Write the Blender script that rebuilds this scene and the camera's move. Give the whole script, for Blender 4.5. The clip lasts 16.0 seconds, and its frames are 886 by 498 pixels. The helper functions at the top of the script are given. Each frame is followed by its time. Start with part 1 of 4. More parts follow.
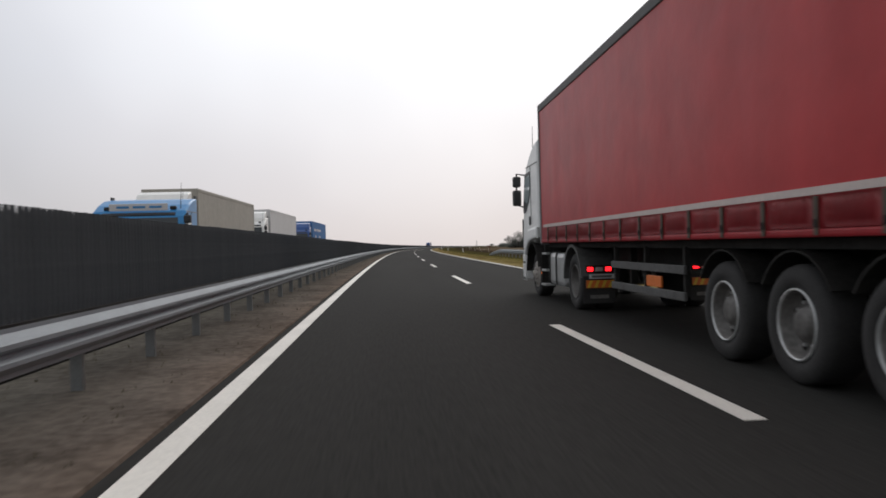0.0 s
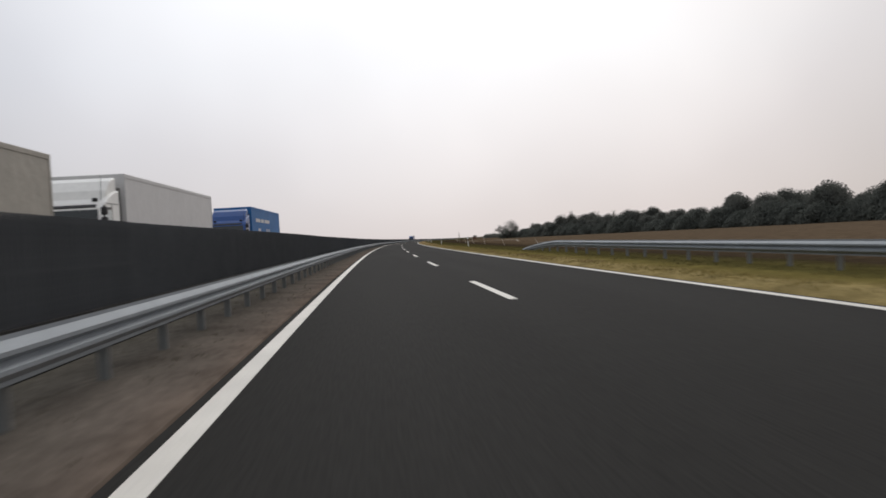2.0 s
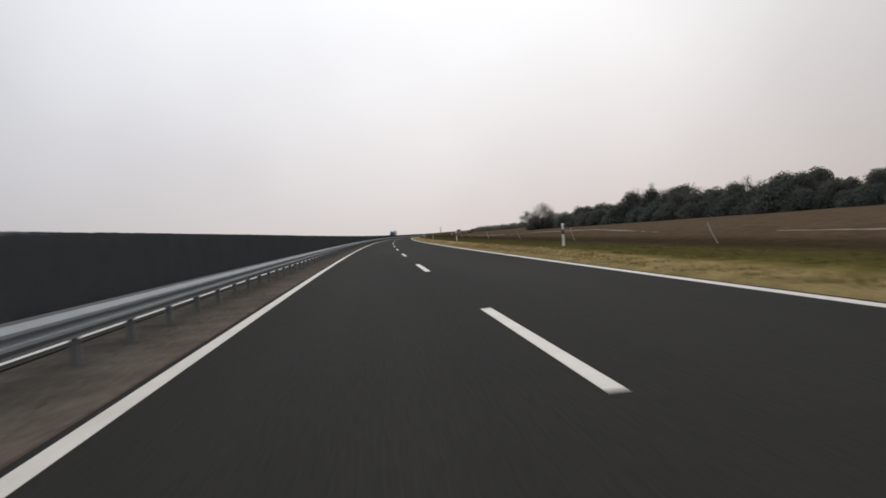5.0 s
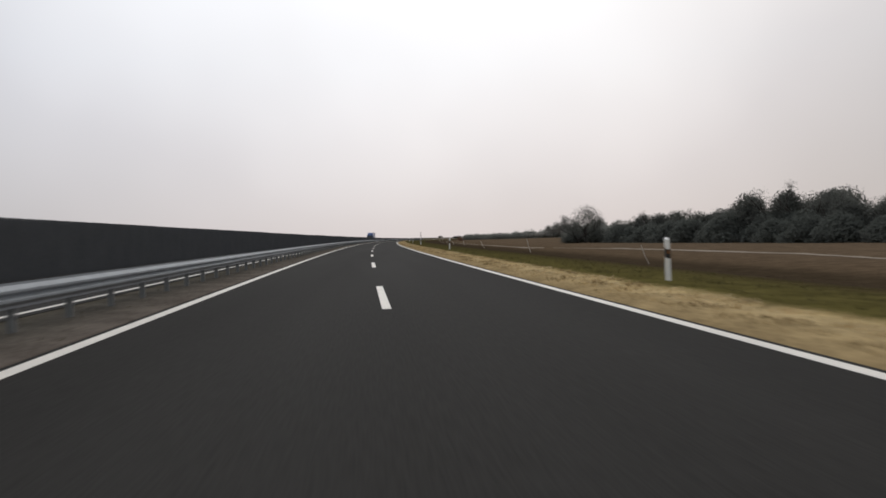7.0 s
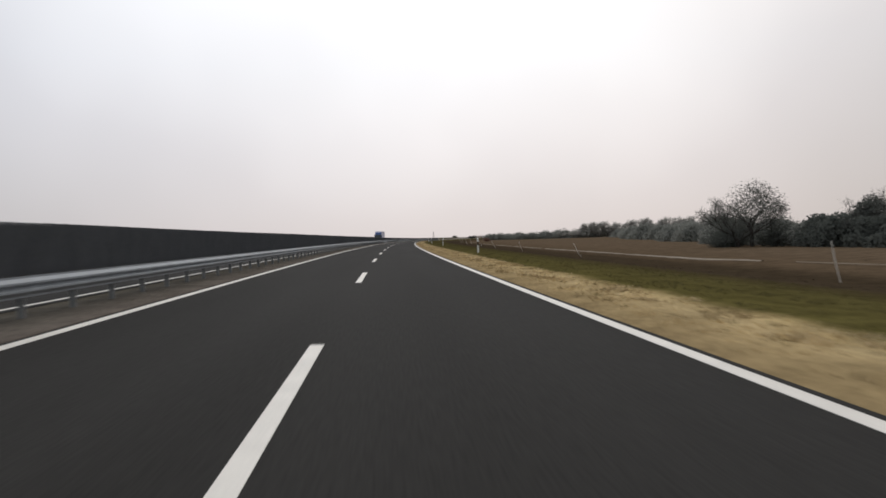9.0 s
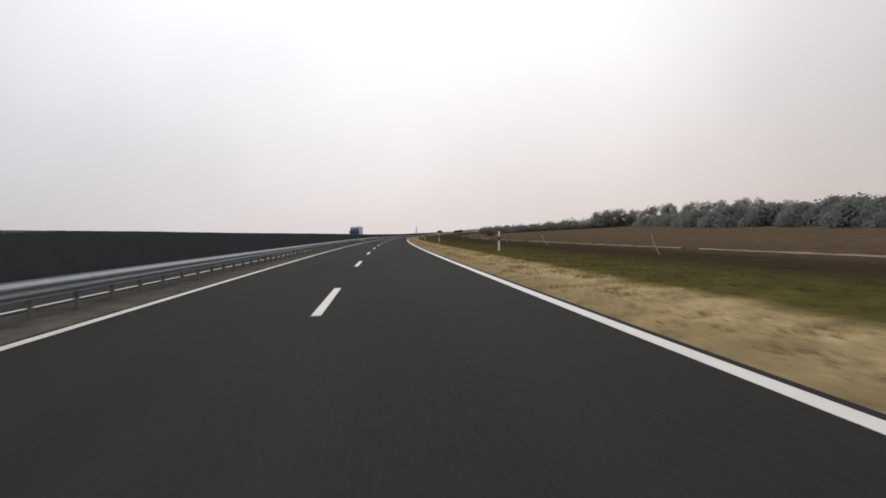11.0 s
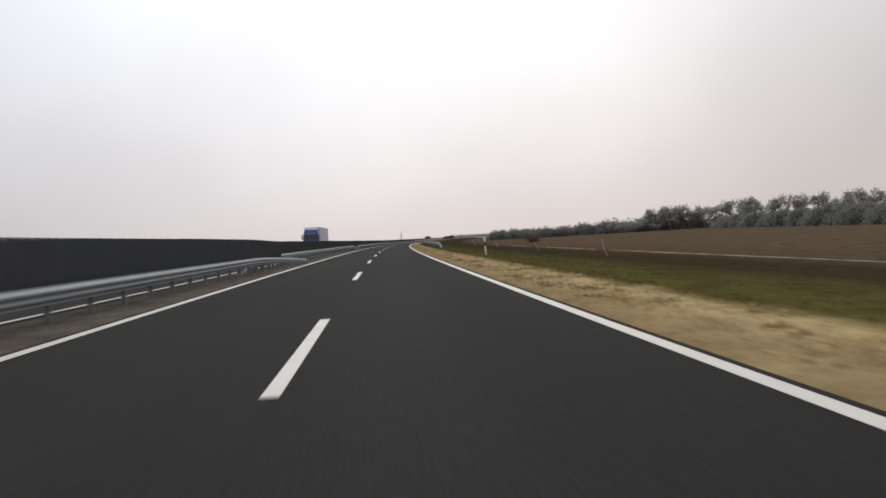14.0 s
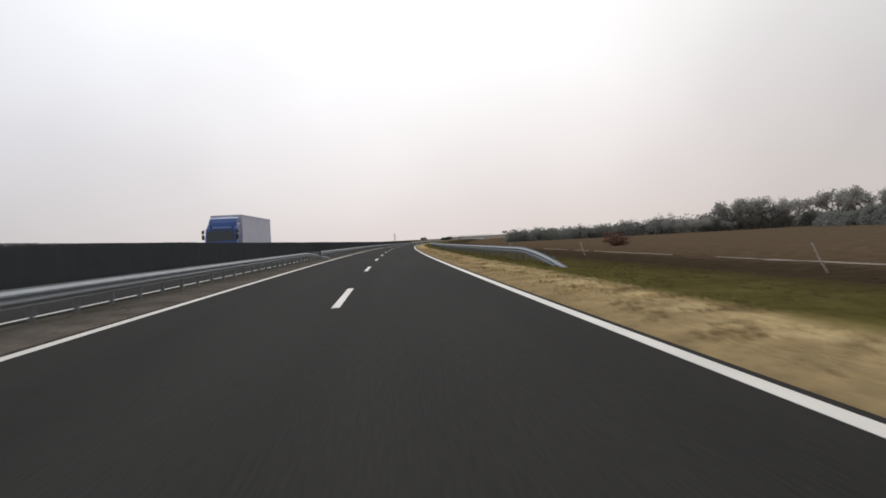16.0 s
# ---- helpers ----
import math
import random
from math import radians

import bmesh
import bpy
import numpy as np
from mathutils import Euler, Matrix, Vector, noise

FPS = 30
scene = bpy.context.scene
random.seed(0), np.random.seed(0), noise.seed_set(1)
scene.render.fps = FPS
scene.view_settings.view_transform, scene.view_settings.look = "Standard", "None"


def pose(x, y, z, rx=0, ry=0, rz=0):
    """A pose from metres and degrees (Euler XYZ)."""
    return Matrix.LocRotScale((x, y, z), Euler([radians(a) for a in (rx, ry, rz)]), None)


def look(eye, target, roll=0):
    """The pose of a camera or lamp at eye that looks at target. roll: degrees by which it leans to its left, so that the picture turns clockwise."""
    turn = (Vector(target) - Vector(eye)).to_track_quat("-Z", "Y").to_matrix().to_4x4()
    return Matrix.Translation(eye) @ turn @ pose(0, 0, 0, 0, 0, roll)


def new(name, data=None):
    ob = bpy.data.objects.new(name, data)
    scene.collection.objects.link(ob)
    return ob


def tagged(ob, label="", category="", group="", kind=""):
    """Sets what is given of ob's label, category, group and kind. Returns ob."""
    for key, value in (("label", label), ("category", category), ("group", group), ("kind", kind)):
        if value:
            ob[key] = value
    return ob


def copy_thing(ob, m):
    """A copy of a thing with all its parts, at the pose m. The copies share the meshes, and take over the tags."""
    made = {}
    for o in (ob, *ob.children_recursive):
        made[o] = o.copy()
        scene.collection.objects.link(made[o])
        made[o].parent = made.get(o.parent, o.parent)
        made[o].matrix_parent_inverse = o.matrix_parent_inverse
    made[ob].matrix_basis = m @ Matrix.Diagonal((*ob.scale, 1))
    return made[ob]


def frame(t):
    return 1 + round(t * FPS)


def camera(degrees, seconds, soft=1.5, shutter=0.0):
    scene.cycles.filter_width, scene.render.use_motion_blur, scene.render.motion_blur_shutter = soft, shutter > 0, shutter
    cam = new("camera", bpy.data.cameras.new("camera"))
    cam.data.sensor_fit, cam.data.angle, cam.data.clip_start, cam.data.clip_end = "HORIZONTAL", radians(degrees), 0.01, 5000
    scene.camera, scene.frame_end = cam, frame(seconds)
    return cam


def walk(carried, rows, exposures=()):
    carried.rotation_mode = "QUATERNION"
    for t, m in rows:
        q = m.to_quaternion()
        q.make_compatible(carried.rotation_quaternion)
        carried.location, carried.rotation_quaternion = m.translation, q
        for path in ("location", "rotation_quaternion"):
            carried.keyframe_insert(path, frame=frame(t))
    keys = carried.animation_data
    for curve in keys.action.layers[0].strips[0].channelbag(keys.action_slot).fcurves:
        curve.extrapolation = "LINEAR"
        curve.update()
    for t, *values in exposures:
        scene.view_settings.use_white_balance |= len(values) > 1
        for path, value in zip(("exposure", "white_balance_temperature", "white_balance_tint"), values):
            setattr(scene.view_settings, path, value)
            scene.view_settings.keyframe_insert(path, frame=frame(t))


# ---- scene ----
# The road runs along an even right-hand bend over a faint crest; places are given as
# s (metres along the lane line), x (metres to its right) and z (metres over the road).
BEND = 0.00026969
CREST = -0.000008
EYE = 1.2113


def rise(s):
    a = min(max(s, -100.0), 760.0)
    z = CREST * (a - 258) ** 2 / 2
    m = CREST * (a - 258)
    if s > 760:
        b = min(s, 1100.0) - 760
        z += m * b - m * b * b / 680
    elif s < -100:
        z += m * (s + 100) * 0.3
    return z


def slope(s):
    return CREST * (min(max(s, -100.0), 760.0) - 258)


def at(s, x, z=0.0):
    a = BEND * s
    return Vector(((1 - math.cos(a)) / BEND + x * math.cos(a), math.sin(a) / BEND - x * math.sin(a), z + rise(s)))


def placed(s, x, z=0.0, turn=0.0):
    p = at(s, x, z)
    return pose(p.x, p.y, p.z, 0, 0, -math.degrees(BEND * s) + turn) @ pose(0, 0, 0, math.degrees(slope(s)) * math.cos(radians(turn)))


# ---- camera ----
cam = camera(61.14, 16.0, soft=1.7, shutter=0.2)

# seconds, s, x, turn to the left, tilt up, lean to the right
PATH = [
    (0, 40.3, -2.39, -4.23, -0.34, 1.46),
    (0.5, 44.4, -2.33, -4.58, -0.1, 1.61),
    (1, 48, -2.33, -4.44, -0.16, 1.76),
    (1.5, 51.61, -2.43, -5.24, -0.45, 3.64),
    (1.6, 53.5, -2.43, -5.24, -0.52, 3.58),
    (1.8, 60.6, -2.44, -5.23, -0.74, 3.45),
    (2, 67.56, -2.45, -5.22, -0.94, 3.31),
    (2.5, 83.82, -2.46, -5.67, -1.38, 5.1),
    (3, 99.87, -2.46, -5.34, -1.77, 4.39),
    (3.5, 116.41, -2.32, -4.81, -0.99, 3.42),
    (4, 133.07, -2.09, -6.11, -1.76, 6.17),
    (6.5, 214.44, -0.75, -5.55, -0.65, 1.48),
    (7, 230.37, -0.39, -6.24, -0.97, 1.17),
    (7.5, 246.48, 0.02, -5.29, -1.27, 1.27),
    (8, 262.75, 0.28, -4.93, -0.98, 0.36),
    (8.5, 278.62, 0.5, -4.28, -0.77, 1.05),
    (9, 294.42, 0.8, -4.44, -0.93, 1.15),
    (9.5, 310.23, 0.95, -4.4, -0.66, 1.66),
    (12, 389.12, 1, -4.82, -1.66, 2.89),
    (12.5, 405.14, 1, -4.13, -0.9, 2.45),
    (13, 420.86, 1.04, -4.31, -0.82, 2.7),
    (13.5, 436.74, 0.98, -4, -0.57, 1.58),
    (14, 452.99, 0.95, -4.78, -0.88, 2.95),
    (14.5, 468.71, 0.94, -4.69, -0.85, 2.51),
    (15, 484.78, 0.92, -4.23, -0.23, 1.75),
    (15.5, 500.51, 1, -4.3, -0.73, 1.97),
    (16, 516.67, 1.04, -4.37, -0.75, 2.81),
]
ROWS = []
for t, s, x, turn, tilt, lean in PATH:
    e = at(s, x, EYE)
    ROWS.append((t, pose(e.x, e.y, e.z, 0, 0, turn - math.degrees(BEND * s)) @ pose(0, 0, 0, tilt + math.degrees(slope(s))) @ pose(0, 0, 0, 0, lean) @ pose(0, 0, 0, 90)))
walk(cam, ROWS, ((0.0, 0.03), (1.5, 0.0), (3.0, -0.10), (4.2, -0.12), (7.5, -0.08), (9.5, -0.02), (13.0, -0.02), (16.0, 0.0)))

# ---- light: an even overcast sky and a weak wide sun ----
SUN_TURN, SUN_HIGH = radians(9), radians(36)
SUNWARD = (math.sin(SUN_TURN) * math.cos(SUN_HIGH), math.cos(SUN_TURN) * math.cos(SUN_HIGH), math.sin(SUN_HIGH))
world = bpy.data.worlds.new("overcast_sky")
scene.world = world
world.use_nodes = True
wt = world.node_tree
wt.nodes.clear()
w_out = wt.nodes.new("ShaderNodeOutputWorld")
w_sky = wt.nodes.new("ShaderNodeTexSky")
w_sky.sky_type = "NISHITA"
w_sky.sun_disc = False
w_sky.sun_elevation = SUN_HIGH
w_sky.sun_rotation = SUN_TURN
w_bg1 = wt.nodes.new("ShaderNodeBackground")
w_bg1.inputs["Strength"].default_value = 0.05
w_bg2 = wt.nodes.new("ShaderNodeBackground")
w_bg2.inputs["Strength"].default_value = 1.0
w_co = wt.nodes.new("ShaderNodeTexCoord")
# the veiled sun ahead makes a broad bright area in the cloud
w_dot = wt.nodes.new("ShaderNodeVectorMath")
w_dot.operation = "DOT_PRODUCT"
w_dot.inputs[1].default_value = SUNWARD
w_noise = wt.nodes.new("ShaderNodeTexNoise")
w_noise.inputs["Scale"].default_value = 2.6
w_noise.inputs["Detail"].default_value = 3.0
w_mul = wt.nodes.new("ShaderNodeMath")
w_mul.operation = "MULTIPLY_ADD"
w_mul.inputs[1].default_value = 0.09
w_map = wt.nodes.new("ShaderNodeMapRange")
w_map.inputs["From Min"].default_value = -0.965
w_map.inputs["From Max"].default_value = 1.035
w_ramp = wt.nodes.new("ShaderNodeValToRGB")
GLOW = ((0.0, 0.48, 0.485, 0.505), (0.5, 0.55, 0.555, 0.57), (0.75, 0.585, 0.58, 0.595), (0.87, 0.62, 0.61, 0.625), (0.915, 0.785, 0.765, 0.785), (0.950, 1.0, 0.98, 0.995), (0.976, 1.15, 1.14, 1.16), (1.0, 1.5, 1.5, 1.5))
while len(w_ramp.color_ramp.elements) < len(GLOW):
    w_ramp.color_ramp.elements.new(0.5)
for w_e, (w_p, *w_c) in zip(w_ramp.color_ramp.elements, GLOW):
    w_e.position = w_p
    w_e.color = (*w_c, 1)
# haze towards the horizon
w_sep = wt.nodes.new("ShaderNodeSeparateXYZ")
w_haze = wt.nodes.new("ShaderNodeMapRange")
w_haze.inputs["From Min"].default_value = 0.0
w_haze.inputs["From Max"].default_value = 0.22
w_mix = wt.nodes.new("ShaderNodeMix")
w_mix.data_type = "RGBA"
w_mix.blend_type = "MULTIPLY"
w_mix.inputs["Factor"].default_value = 1.0
w_tint = wt.nodes.new("ShaderNodeMix")
w_tint.data_type = "RGBA"
w_tint.inputs["A"].default_value = (1.0, 0.935, 0.90, 1)
w_tint.inputs["B"].default_value = (1.0, 1.0, 1.0, 1)
wt.links.new(w_co.outputs["Generated"], w_dot.inputs[0])
wt.links.new(w_co.outputs["Generated"], w_sep.inputs[0])
wt.links.new(w_co.outputs["Generated"], w_noise.inputs["Vector"])
wt.links.new(w_noise.outputs["Fac"], w_mul.inputs[0])
wt.links.new(w_dot.outputs["Value"], w_mul.inputs[2])
wt.links.new(w_mul.outputs[0], w_map.inputs["Value"])
wt.links.new(w_map.outputs[0], w_ramp.inputs["Fac"])
wt.links.new(w_sep.outputs["Z"], w_haze.inputs["Value"])
wt.links.new(w_haze.outputs[0], w_tint.inputs["Factor"])
wt.links.new(w_ramp.outputs["Color"], w_mix.inputs["A"])
wt.links.new(w_tint.outputs["Result"], w_mix.inputs["B"])
# thinner cloud lets a little blue through on the left, the right stays warmer
w_side = wt.nodes.new("ShaderNodeMapRange")
w_side.inputs["From Min"].default_value = -0.5
w_side.inputs["From Max"].default_value = 0.6
w_hue = wt.nodes.new("ShaderNodeMix")
w_hue.data_type = "RGBA"
w_hue.inputs["A"].default_value = (0.955, 1.0, 1.045, 1)
w_hue.inputs["B"].default_value = (1.015, 0.997, 0.972, 1)
w_all = wt.nodes.new("ShaderNodeMix")
w_all.data_type = "RGBA"
w_all.blend_type = "MULTIPLY"
w_all.inputs["Factor"].default_value = 1.0
wt.links.new(w_sep.outputs["X"], w_side.inputs["Value"])
wt.links.new(w_side.outputs[0], w_hue.inputs["Factor"])
wt.links.new(w_mix.outputs["Result"], w_all.inputs["A"])
wt.links.new(w_hue.outputs["Result"], w_all.inputs["B"])
wt.links.new(w_all.outputs["Result"], w_bg2.inputs["Color"])
wt.links.new(w_sky.outputs["Color"], w_bg1.inputs["Color"])
w_mixer = wt.nodes.new("ShaderNodeMixShader")
w_mixer.inputs["Fac"].default_value = 0.95
wt.links.new(w_bg1.outputs[0], w_mixer.inputs[1])
wt.links.new(w_bg2.outputs[0], w_mixer.inputs[2])
wt.links.new(w_mixer.outputs[0], w_out.inputs["Surface"])

sun = new("sun", bpy.data.lights.new("sun", "SUN"))
sun.data.energy = 0.5
sun.data.angle = radians(25)
sun.data.color = (1.0, 0.96, 0.92)
sun.matrix_world = look((0, 0, 50), tuple(Vector((0, 0, 50)) - Vector(SUNWARD) * 50))


# ---- materials ----
def mat(name, colour, rough=0.7, spread=0.25, grain=12.0, patch=0.6, bump=0.15, bump_size=None, metal=0.0, uv=False, stretch=(1, 1, 1), tint=None, spec=0.5, each=0.0, thin=0.0):
    m = bpy.data.materials.new(name)
    m.use_nodes = True
    nt = m.node_tree
    b = nt.nodes["Principled BSDF"]
    b.inputs["Roughness"].default_value = rough
    b.inputs["Metallic"].default_value = metal
    b.inputs["Specular IOR Level"].default_value = spec
    co = nt.nodes.new("ShaderNodeTexCoord")
    mp = nt.nodes.new("ShaderNodeMapping")
    mp.inputs["Scale"].default_value = stretch
    nt.links.new(co.outputs["UV" if uv else "Object"], mp.inputs["Vector"])
    fine = nt.nodes.new("ShaderNodeTexNoise")
    fine.inputs["Scale"].default_value = grain
    fine.inputs["Detail"].default_value = 6.0
    wide = nt.nodes.new("ShaderNodeTexNoise")
    wide.inputs["Scale"].default_value = patch
    wide.inputs["Detail"].default_value = 4.0
    for n in (fine, wide):
        nt.links.new(mp.outputs[0], n.inputs["Vector"])
    add = nt.nodes.new("ShaderNodeMath")
    add.operation = "ADD"
    nt.links.new(fine.outputs["Fac"], add.inputs[0])
    nt.links.new(wide.outputs["Fac"], add.inputs[1])
    last = add
    if each:
        inf = nt.nodes.new("ShaderNodeObjectInfo")
        rnd = nt.nodes.new("ShaderNodeMath")
        rnd.operation = "MULTIPLY_ADD"
        rnd.inputs[1].default_value = each
        nt.links.new(inf.outputs["Random"], rnd.inputs[0])
        nt.links.new(add.outputs[0], rnd.inputs[2])
        last = rnd
    mr = nt.nodes.new("ShaderNodeMapRange")
    mr.inputs["From Min"].default_value = 0.6
    mr.inputs["From Max"].default_value = 1.4 + each
    nt.links.new(last.outputs[0], mr.inputs["Value"])
    mix = nt.nodes.new("ShaderNodeMix")
    mix.data_type = "RGBA"
    lo = [c * (1 - spread) for c in colour]
    hi = [min(1.0, c * (1 + spread)) for c in (tint or colour)]
    mix.inputs["A"].default_value = (*lo, 1)
    mix.inputs["B"].default_value = (*hi, 1)
    nt.links.new(mr.outputs[0], mix.inputs["Factor"])
    nt.links.new(mix.outputs["Result"], b.inputs["Base Color"])
    if thin:
        # light that shines through thin leaves and twigs
        tl = nt.nodes.new("ShaderNodeBsdfTranslucent")
        ms = nt.nodes.new("ShaderNodeMixShader")
        ms.inputs["Fac"].default_value = thin
        nt.links.new(mix.outputs["Result"], tl.inputs["Color"])
        nt.links.new(b.outputs[0], ms.inputs[1])
        nt.links.new(tl.outputs[0], ms.inputs[2])
        nt.links.new(ms.outputs[0], nt.nodes["Material Output"].inputs["Surface"])
    if bump:
        bp = nt.nodes.new("ShaderNodeBump")
        bp.inputs["Strength"].default_value = bump
        bp.inputs["Distance"].default_value = bump_size or 0.5 / grain
        nt.links.new(fine.outputs["Fac"], bp.inputs["Height"])
        nt.links.new(bp.outputs[0], b.inputs["Normal"])
    return m


def glow(name, colour, strength):
    m = bpy.data.materials.new(name)
    m.use_nodes = True
    b = m.node_tree.nodes["Principled BSDF"]
    b.inputs["Base Color"].default_value = (*colour, 1)
    b.inputs["Emission Color"].default_value = (*colour, 1)
    b.inputs["Emission Strength"].default_value = strength
    return m


ASPHALT = mat("asphalt", (0.0368, 0.0356, 0.0335), 0.88, 0.26, 40, 0.5, 0.4, 0.004, uv=True, stretch=(1, 0.06, 1), spec=0.03)
PAINT = mat("road_paint", (0.78, 0.745, 0.68), 0.6, 0.16, 30, 1.2, 0.15)
BLADE = mat("dark_plastic_blade", (0.085, 0.087, 0.092), 0.8, 0.25, 20, 2, 0.1, each=0.3)
STEEL = mat("galvanised_steel", (0.28, 0.305, 0.33), 0.62, 0.14, 40, 1.5, 0.05, metal=0.25, spec=0.3)
POSTSTEEL = mat("dull_galvanised_post", (0.20, 0.21, 0.21), 0.6, 0.2, 40, 3, 0.05, metal=0.4)
WHITE_PL = mat("white_plastic_post", (0.88, 0.88, 0.86), 0.5, 0.1, 25, 4, 0.05)
BLACK_PL = mat("black_plastic", (0.015, 0.015, 0.016), 0.5, 0.2, 25, 4, 0.05)
REFLECT = mat("amber_reflector", (0.35, 0.14, 0.04), 0.2, 0.1, 30, 5, 0.0)
RUBBER = mat("tyre_rubber", (0.033, 0.031, 0.030), 0.85, 0.3, 40, 5, 0.3)
RIM = mat("painted_steel_rim", (0.165, 0.155, 0.145), 0.6, 0.45, 20, 4, 0.1, metal=0.3)
PALE_HUB = mat("dusty_pale_steel_hub", (0.42, 0.38, 0.34), 0.65, 0.3, 14, 5, 0.1, metal=0.2)
FENDER = mat("dusty_grey_mudguard", (0.10, 0.097, 0.093), 0.65, 0.3, 16, 3, 0.1)
TANKSKIN = mat("dull_white_tank_skin", (0.62, 0.62, 0.62), 0.4, 0.12, 6, 1, 0.05)
CHASSIS = mat("grimy_black_chassis", (0.032, 0.030, 0.028), 0.8, 0.4, 14, 2, 0.2, spec=0.12)
ALU = mat("brushed_aluminium_tank", (0.55, 0.55, 0.54), 0.4, 0.18, 25, 3, 0.05, metal=0.5)
GLASS = mat("dark_cab_glass", (0.02, 0.025, 0.027), 0.08, 0.2, 3, 1, 0.0, spec=0.7)
CLEARGL = mat("pale_side_glass", (0.48, 0.55, 0.55), 0.1, 0.15, 3, 1, 0.0, spec=0.7)
MIRROR_SHELL = mat("dark_grey_mirror_shell", (0.03, 0.03, 0.032), 0.45, 0.2, 20, 3, 0.05)
SEAM = mat("grey_panel_seam", (0.25, 0.25, 0.25), 0.6, 0.1, 20, 3, 0.0)
CAB_WHITE = mat("white_cab_paint", (0.90, 0.895, 0.87), 0.35, 0.07, 6, 1.2, 0.02)
CAB_BLUE = mat("blue_cab_paint", (0.035, 0.25, 0.56), 0.35, 0.12, 6, 1.2, 0.02)
CAB_NAVY = mat("deep_blue_cab_paint", (0.03, 0.09, 0.30), 0.35, 0.12, 6, 1.2, 0.02)
CURTAIN_RED = mat("red_curtain_tarpaulin", (0.44, 0.024, 0.029), 0.42, 0.18, 1.6, 0.35, 0.22, 0.05, tint=(0.49, 0.034, 0.038), spec=0.22)
STRAP_RED = mat("grey_brown_strap", (0.085, 0.062, 0.045), 0.7, 0.25, 12, 2, 0.05)
BOARD_RED = mat("red_side_board", (0.33, 0.020, 0.026), 0.5, 0.22, 5, 1.2, 0.08, spec=0.22)
BAND = mat("pale_reflective_band", (0.62, 0.52, 0.48), 0.5, 0.12, 20, 3, 0.05)
TARP_BEIGE = mat("beige_tarpaulin", (0.42, 0.39, 0.34), 0.6, 0.12, 3, 0.6, 0.15)
TARP_WHITE = mat("white_box_panel", (0.68, 0.67, 0.67), 0.5, 0.07, 3, 0.6, 0.08)
TARP_BLUE = mat("blue_tarpaulin", (0.035, 0.17, 0.44), 0.6, 0.15, 3, 0.6, 0.15, spec=0.25)
TARP_PALE = mat("pale_lilac_tarpaulin", (0.62, 0.62, 0.74), 0.6, 0.12, 3, 0.6, 0.15)
ROOF_RAIL = mat("dark_roof_rail", (0.06, 0.058, 0.056), 0.6, 0.25, 20, 3, 0.05)
RED_LAMP = glow("red_tail_lamp", (1.0, 0.02, 0.03), 1.6)
AMBER_LAMP = glow("amber_side_lamp", (1.0, 0.22, 0.05), 0.9)
HEAD_LAMP = glow("lit_headlamp", (1.0, 0.93, 0.8), 6.0)
ORANGE = mat("orange_hazard_stripe", (0.75, 0.18, 0.03), 0.5, 0.12, 20, 3, 0.0)
YELLOW = mat("yellow_hazard_stripe", (0.75, 0.5, 0.05), 0.5, 0.12, 20, 3, 0.0)
PALESTRAW = mat("bleached_straw", (0.62, 0.50, 0.30), 0.9, 0.25, 9, 0.8, 0.0, thin=0.35)
CLUMP = mat("dark_dry_clump", (0.27, 0.20, 0.10), 0.9, 0.3, 9, 0.8, 0.0, thin=0.35)
# far twigs: lighter than near ones, the colour stands in for haze
FARTWIG = mat("haze_paled_bare_twigs", (0.37, 0.365, 0.34), 0.95, 0.2, 3, 0.3, 0.0, tint=(0.39, 0.38, 0.35), each=0.2, thin=0.5)
# white for the panel that imitates the bright gap under the bridge
PALE = mat("bright_gap_white", (0.82, 0.82, 0.80), 0.8, 0.06, 2, 0.3, 0.05)
# hedge and far thicket lightened to imitate haze over the distance
HEDGE = mat("haze_paled_hedge_twigs", (0.27, 0.28, 0.255), 0.95, 0.15, 2, 0.15, 0.0, tint=(0.285, 0.29, 0.26), thin=0.45)
RUST = mat("reddish_brown_bush", (0.20, 0.105, 0.075), 0.95, 0.2, 3, 0.3, 0.0, thin=0.45)
# horizon woods: greyed in the base colour as haze would do
HAZEWOOD = mat("haze_greyed_far_foliage", (0.12, 0.12, 0.10), 0.95, 0.2, 0.5, 0.05, 0.0)
# far bank: pale grey-brown picked to mimic haze on dry grass
BANK = mat("haze_greyed_far_bank", (0.24, 0.20, 0.165), 0.95, 0.15, 0.4, 0.05, 0.0)
# far trunks: bark paled, with the haze put into its colour
FARBARK = mat("haze_paled_bark", (0.12, 0.11, 0.10), 0.9, 0.2, 8, 1, 0.3)
BARK = mat("grey_brown_bark", (0.05, 0.042, 0.036), 0.9, 0.3, 8, 1, 0.5)
# wood foliage: base colours lifted and evened to stand in for haze
TWIGS = mat("haze_lifted_dry_foliage", (0.150, 0.157, 0.143), 0.95, 0.12, 3, 0.3, 0.0, tint=(0.158, 0.164, 0.148), each=0.3, thin=0.5, spec=0.05)
GREENER = mat("haze_lifted_green_foliage", (0.140, 0.152, 0.138), 0.95, 0.12, 3, 0.3, 0.0, tint=(0.146, 0.156, 0.140), each=0.3, thin=0.5, spec=0.05)
STRAW = mat("dry_straw_grass", (0.51, 0.385, 0.20), 0.9, 0.3, 9, 0.8, 0.0, thin=0.3)
MEDGRASS = mat("dull_median_weeds", (0.12, 0.105, 0.072), 0.9, 0.25, 9, 0.5, 0.0, thin=0.3)
OLIVE = mat("yellow_olive_grass", (0.27, 0.215, 0.075), 0.9, 0.3, 9, 0.5, 0.0, thin=0.3)
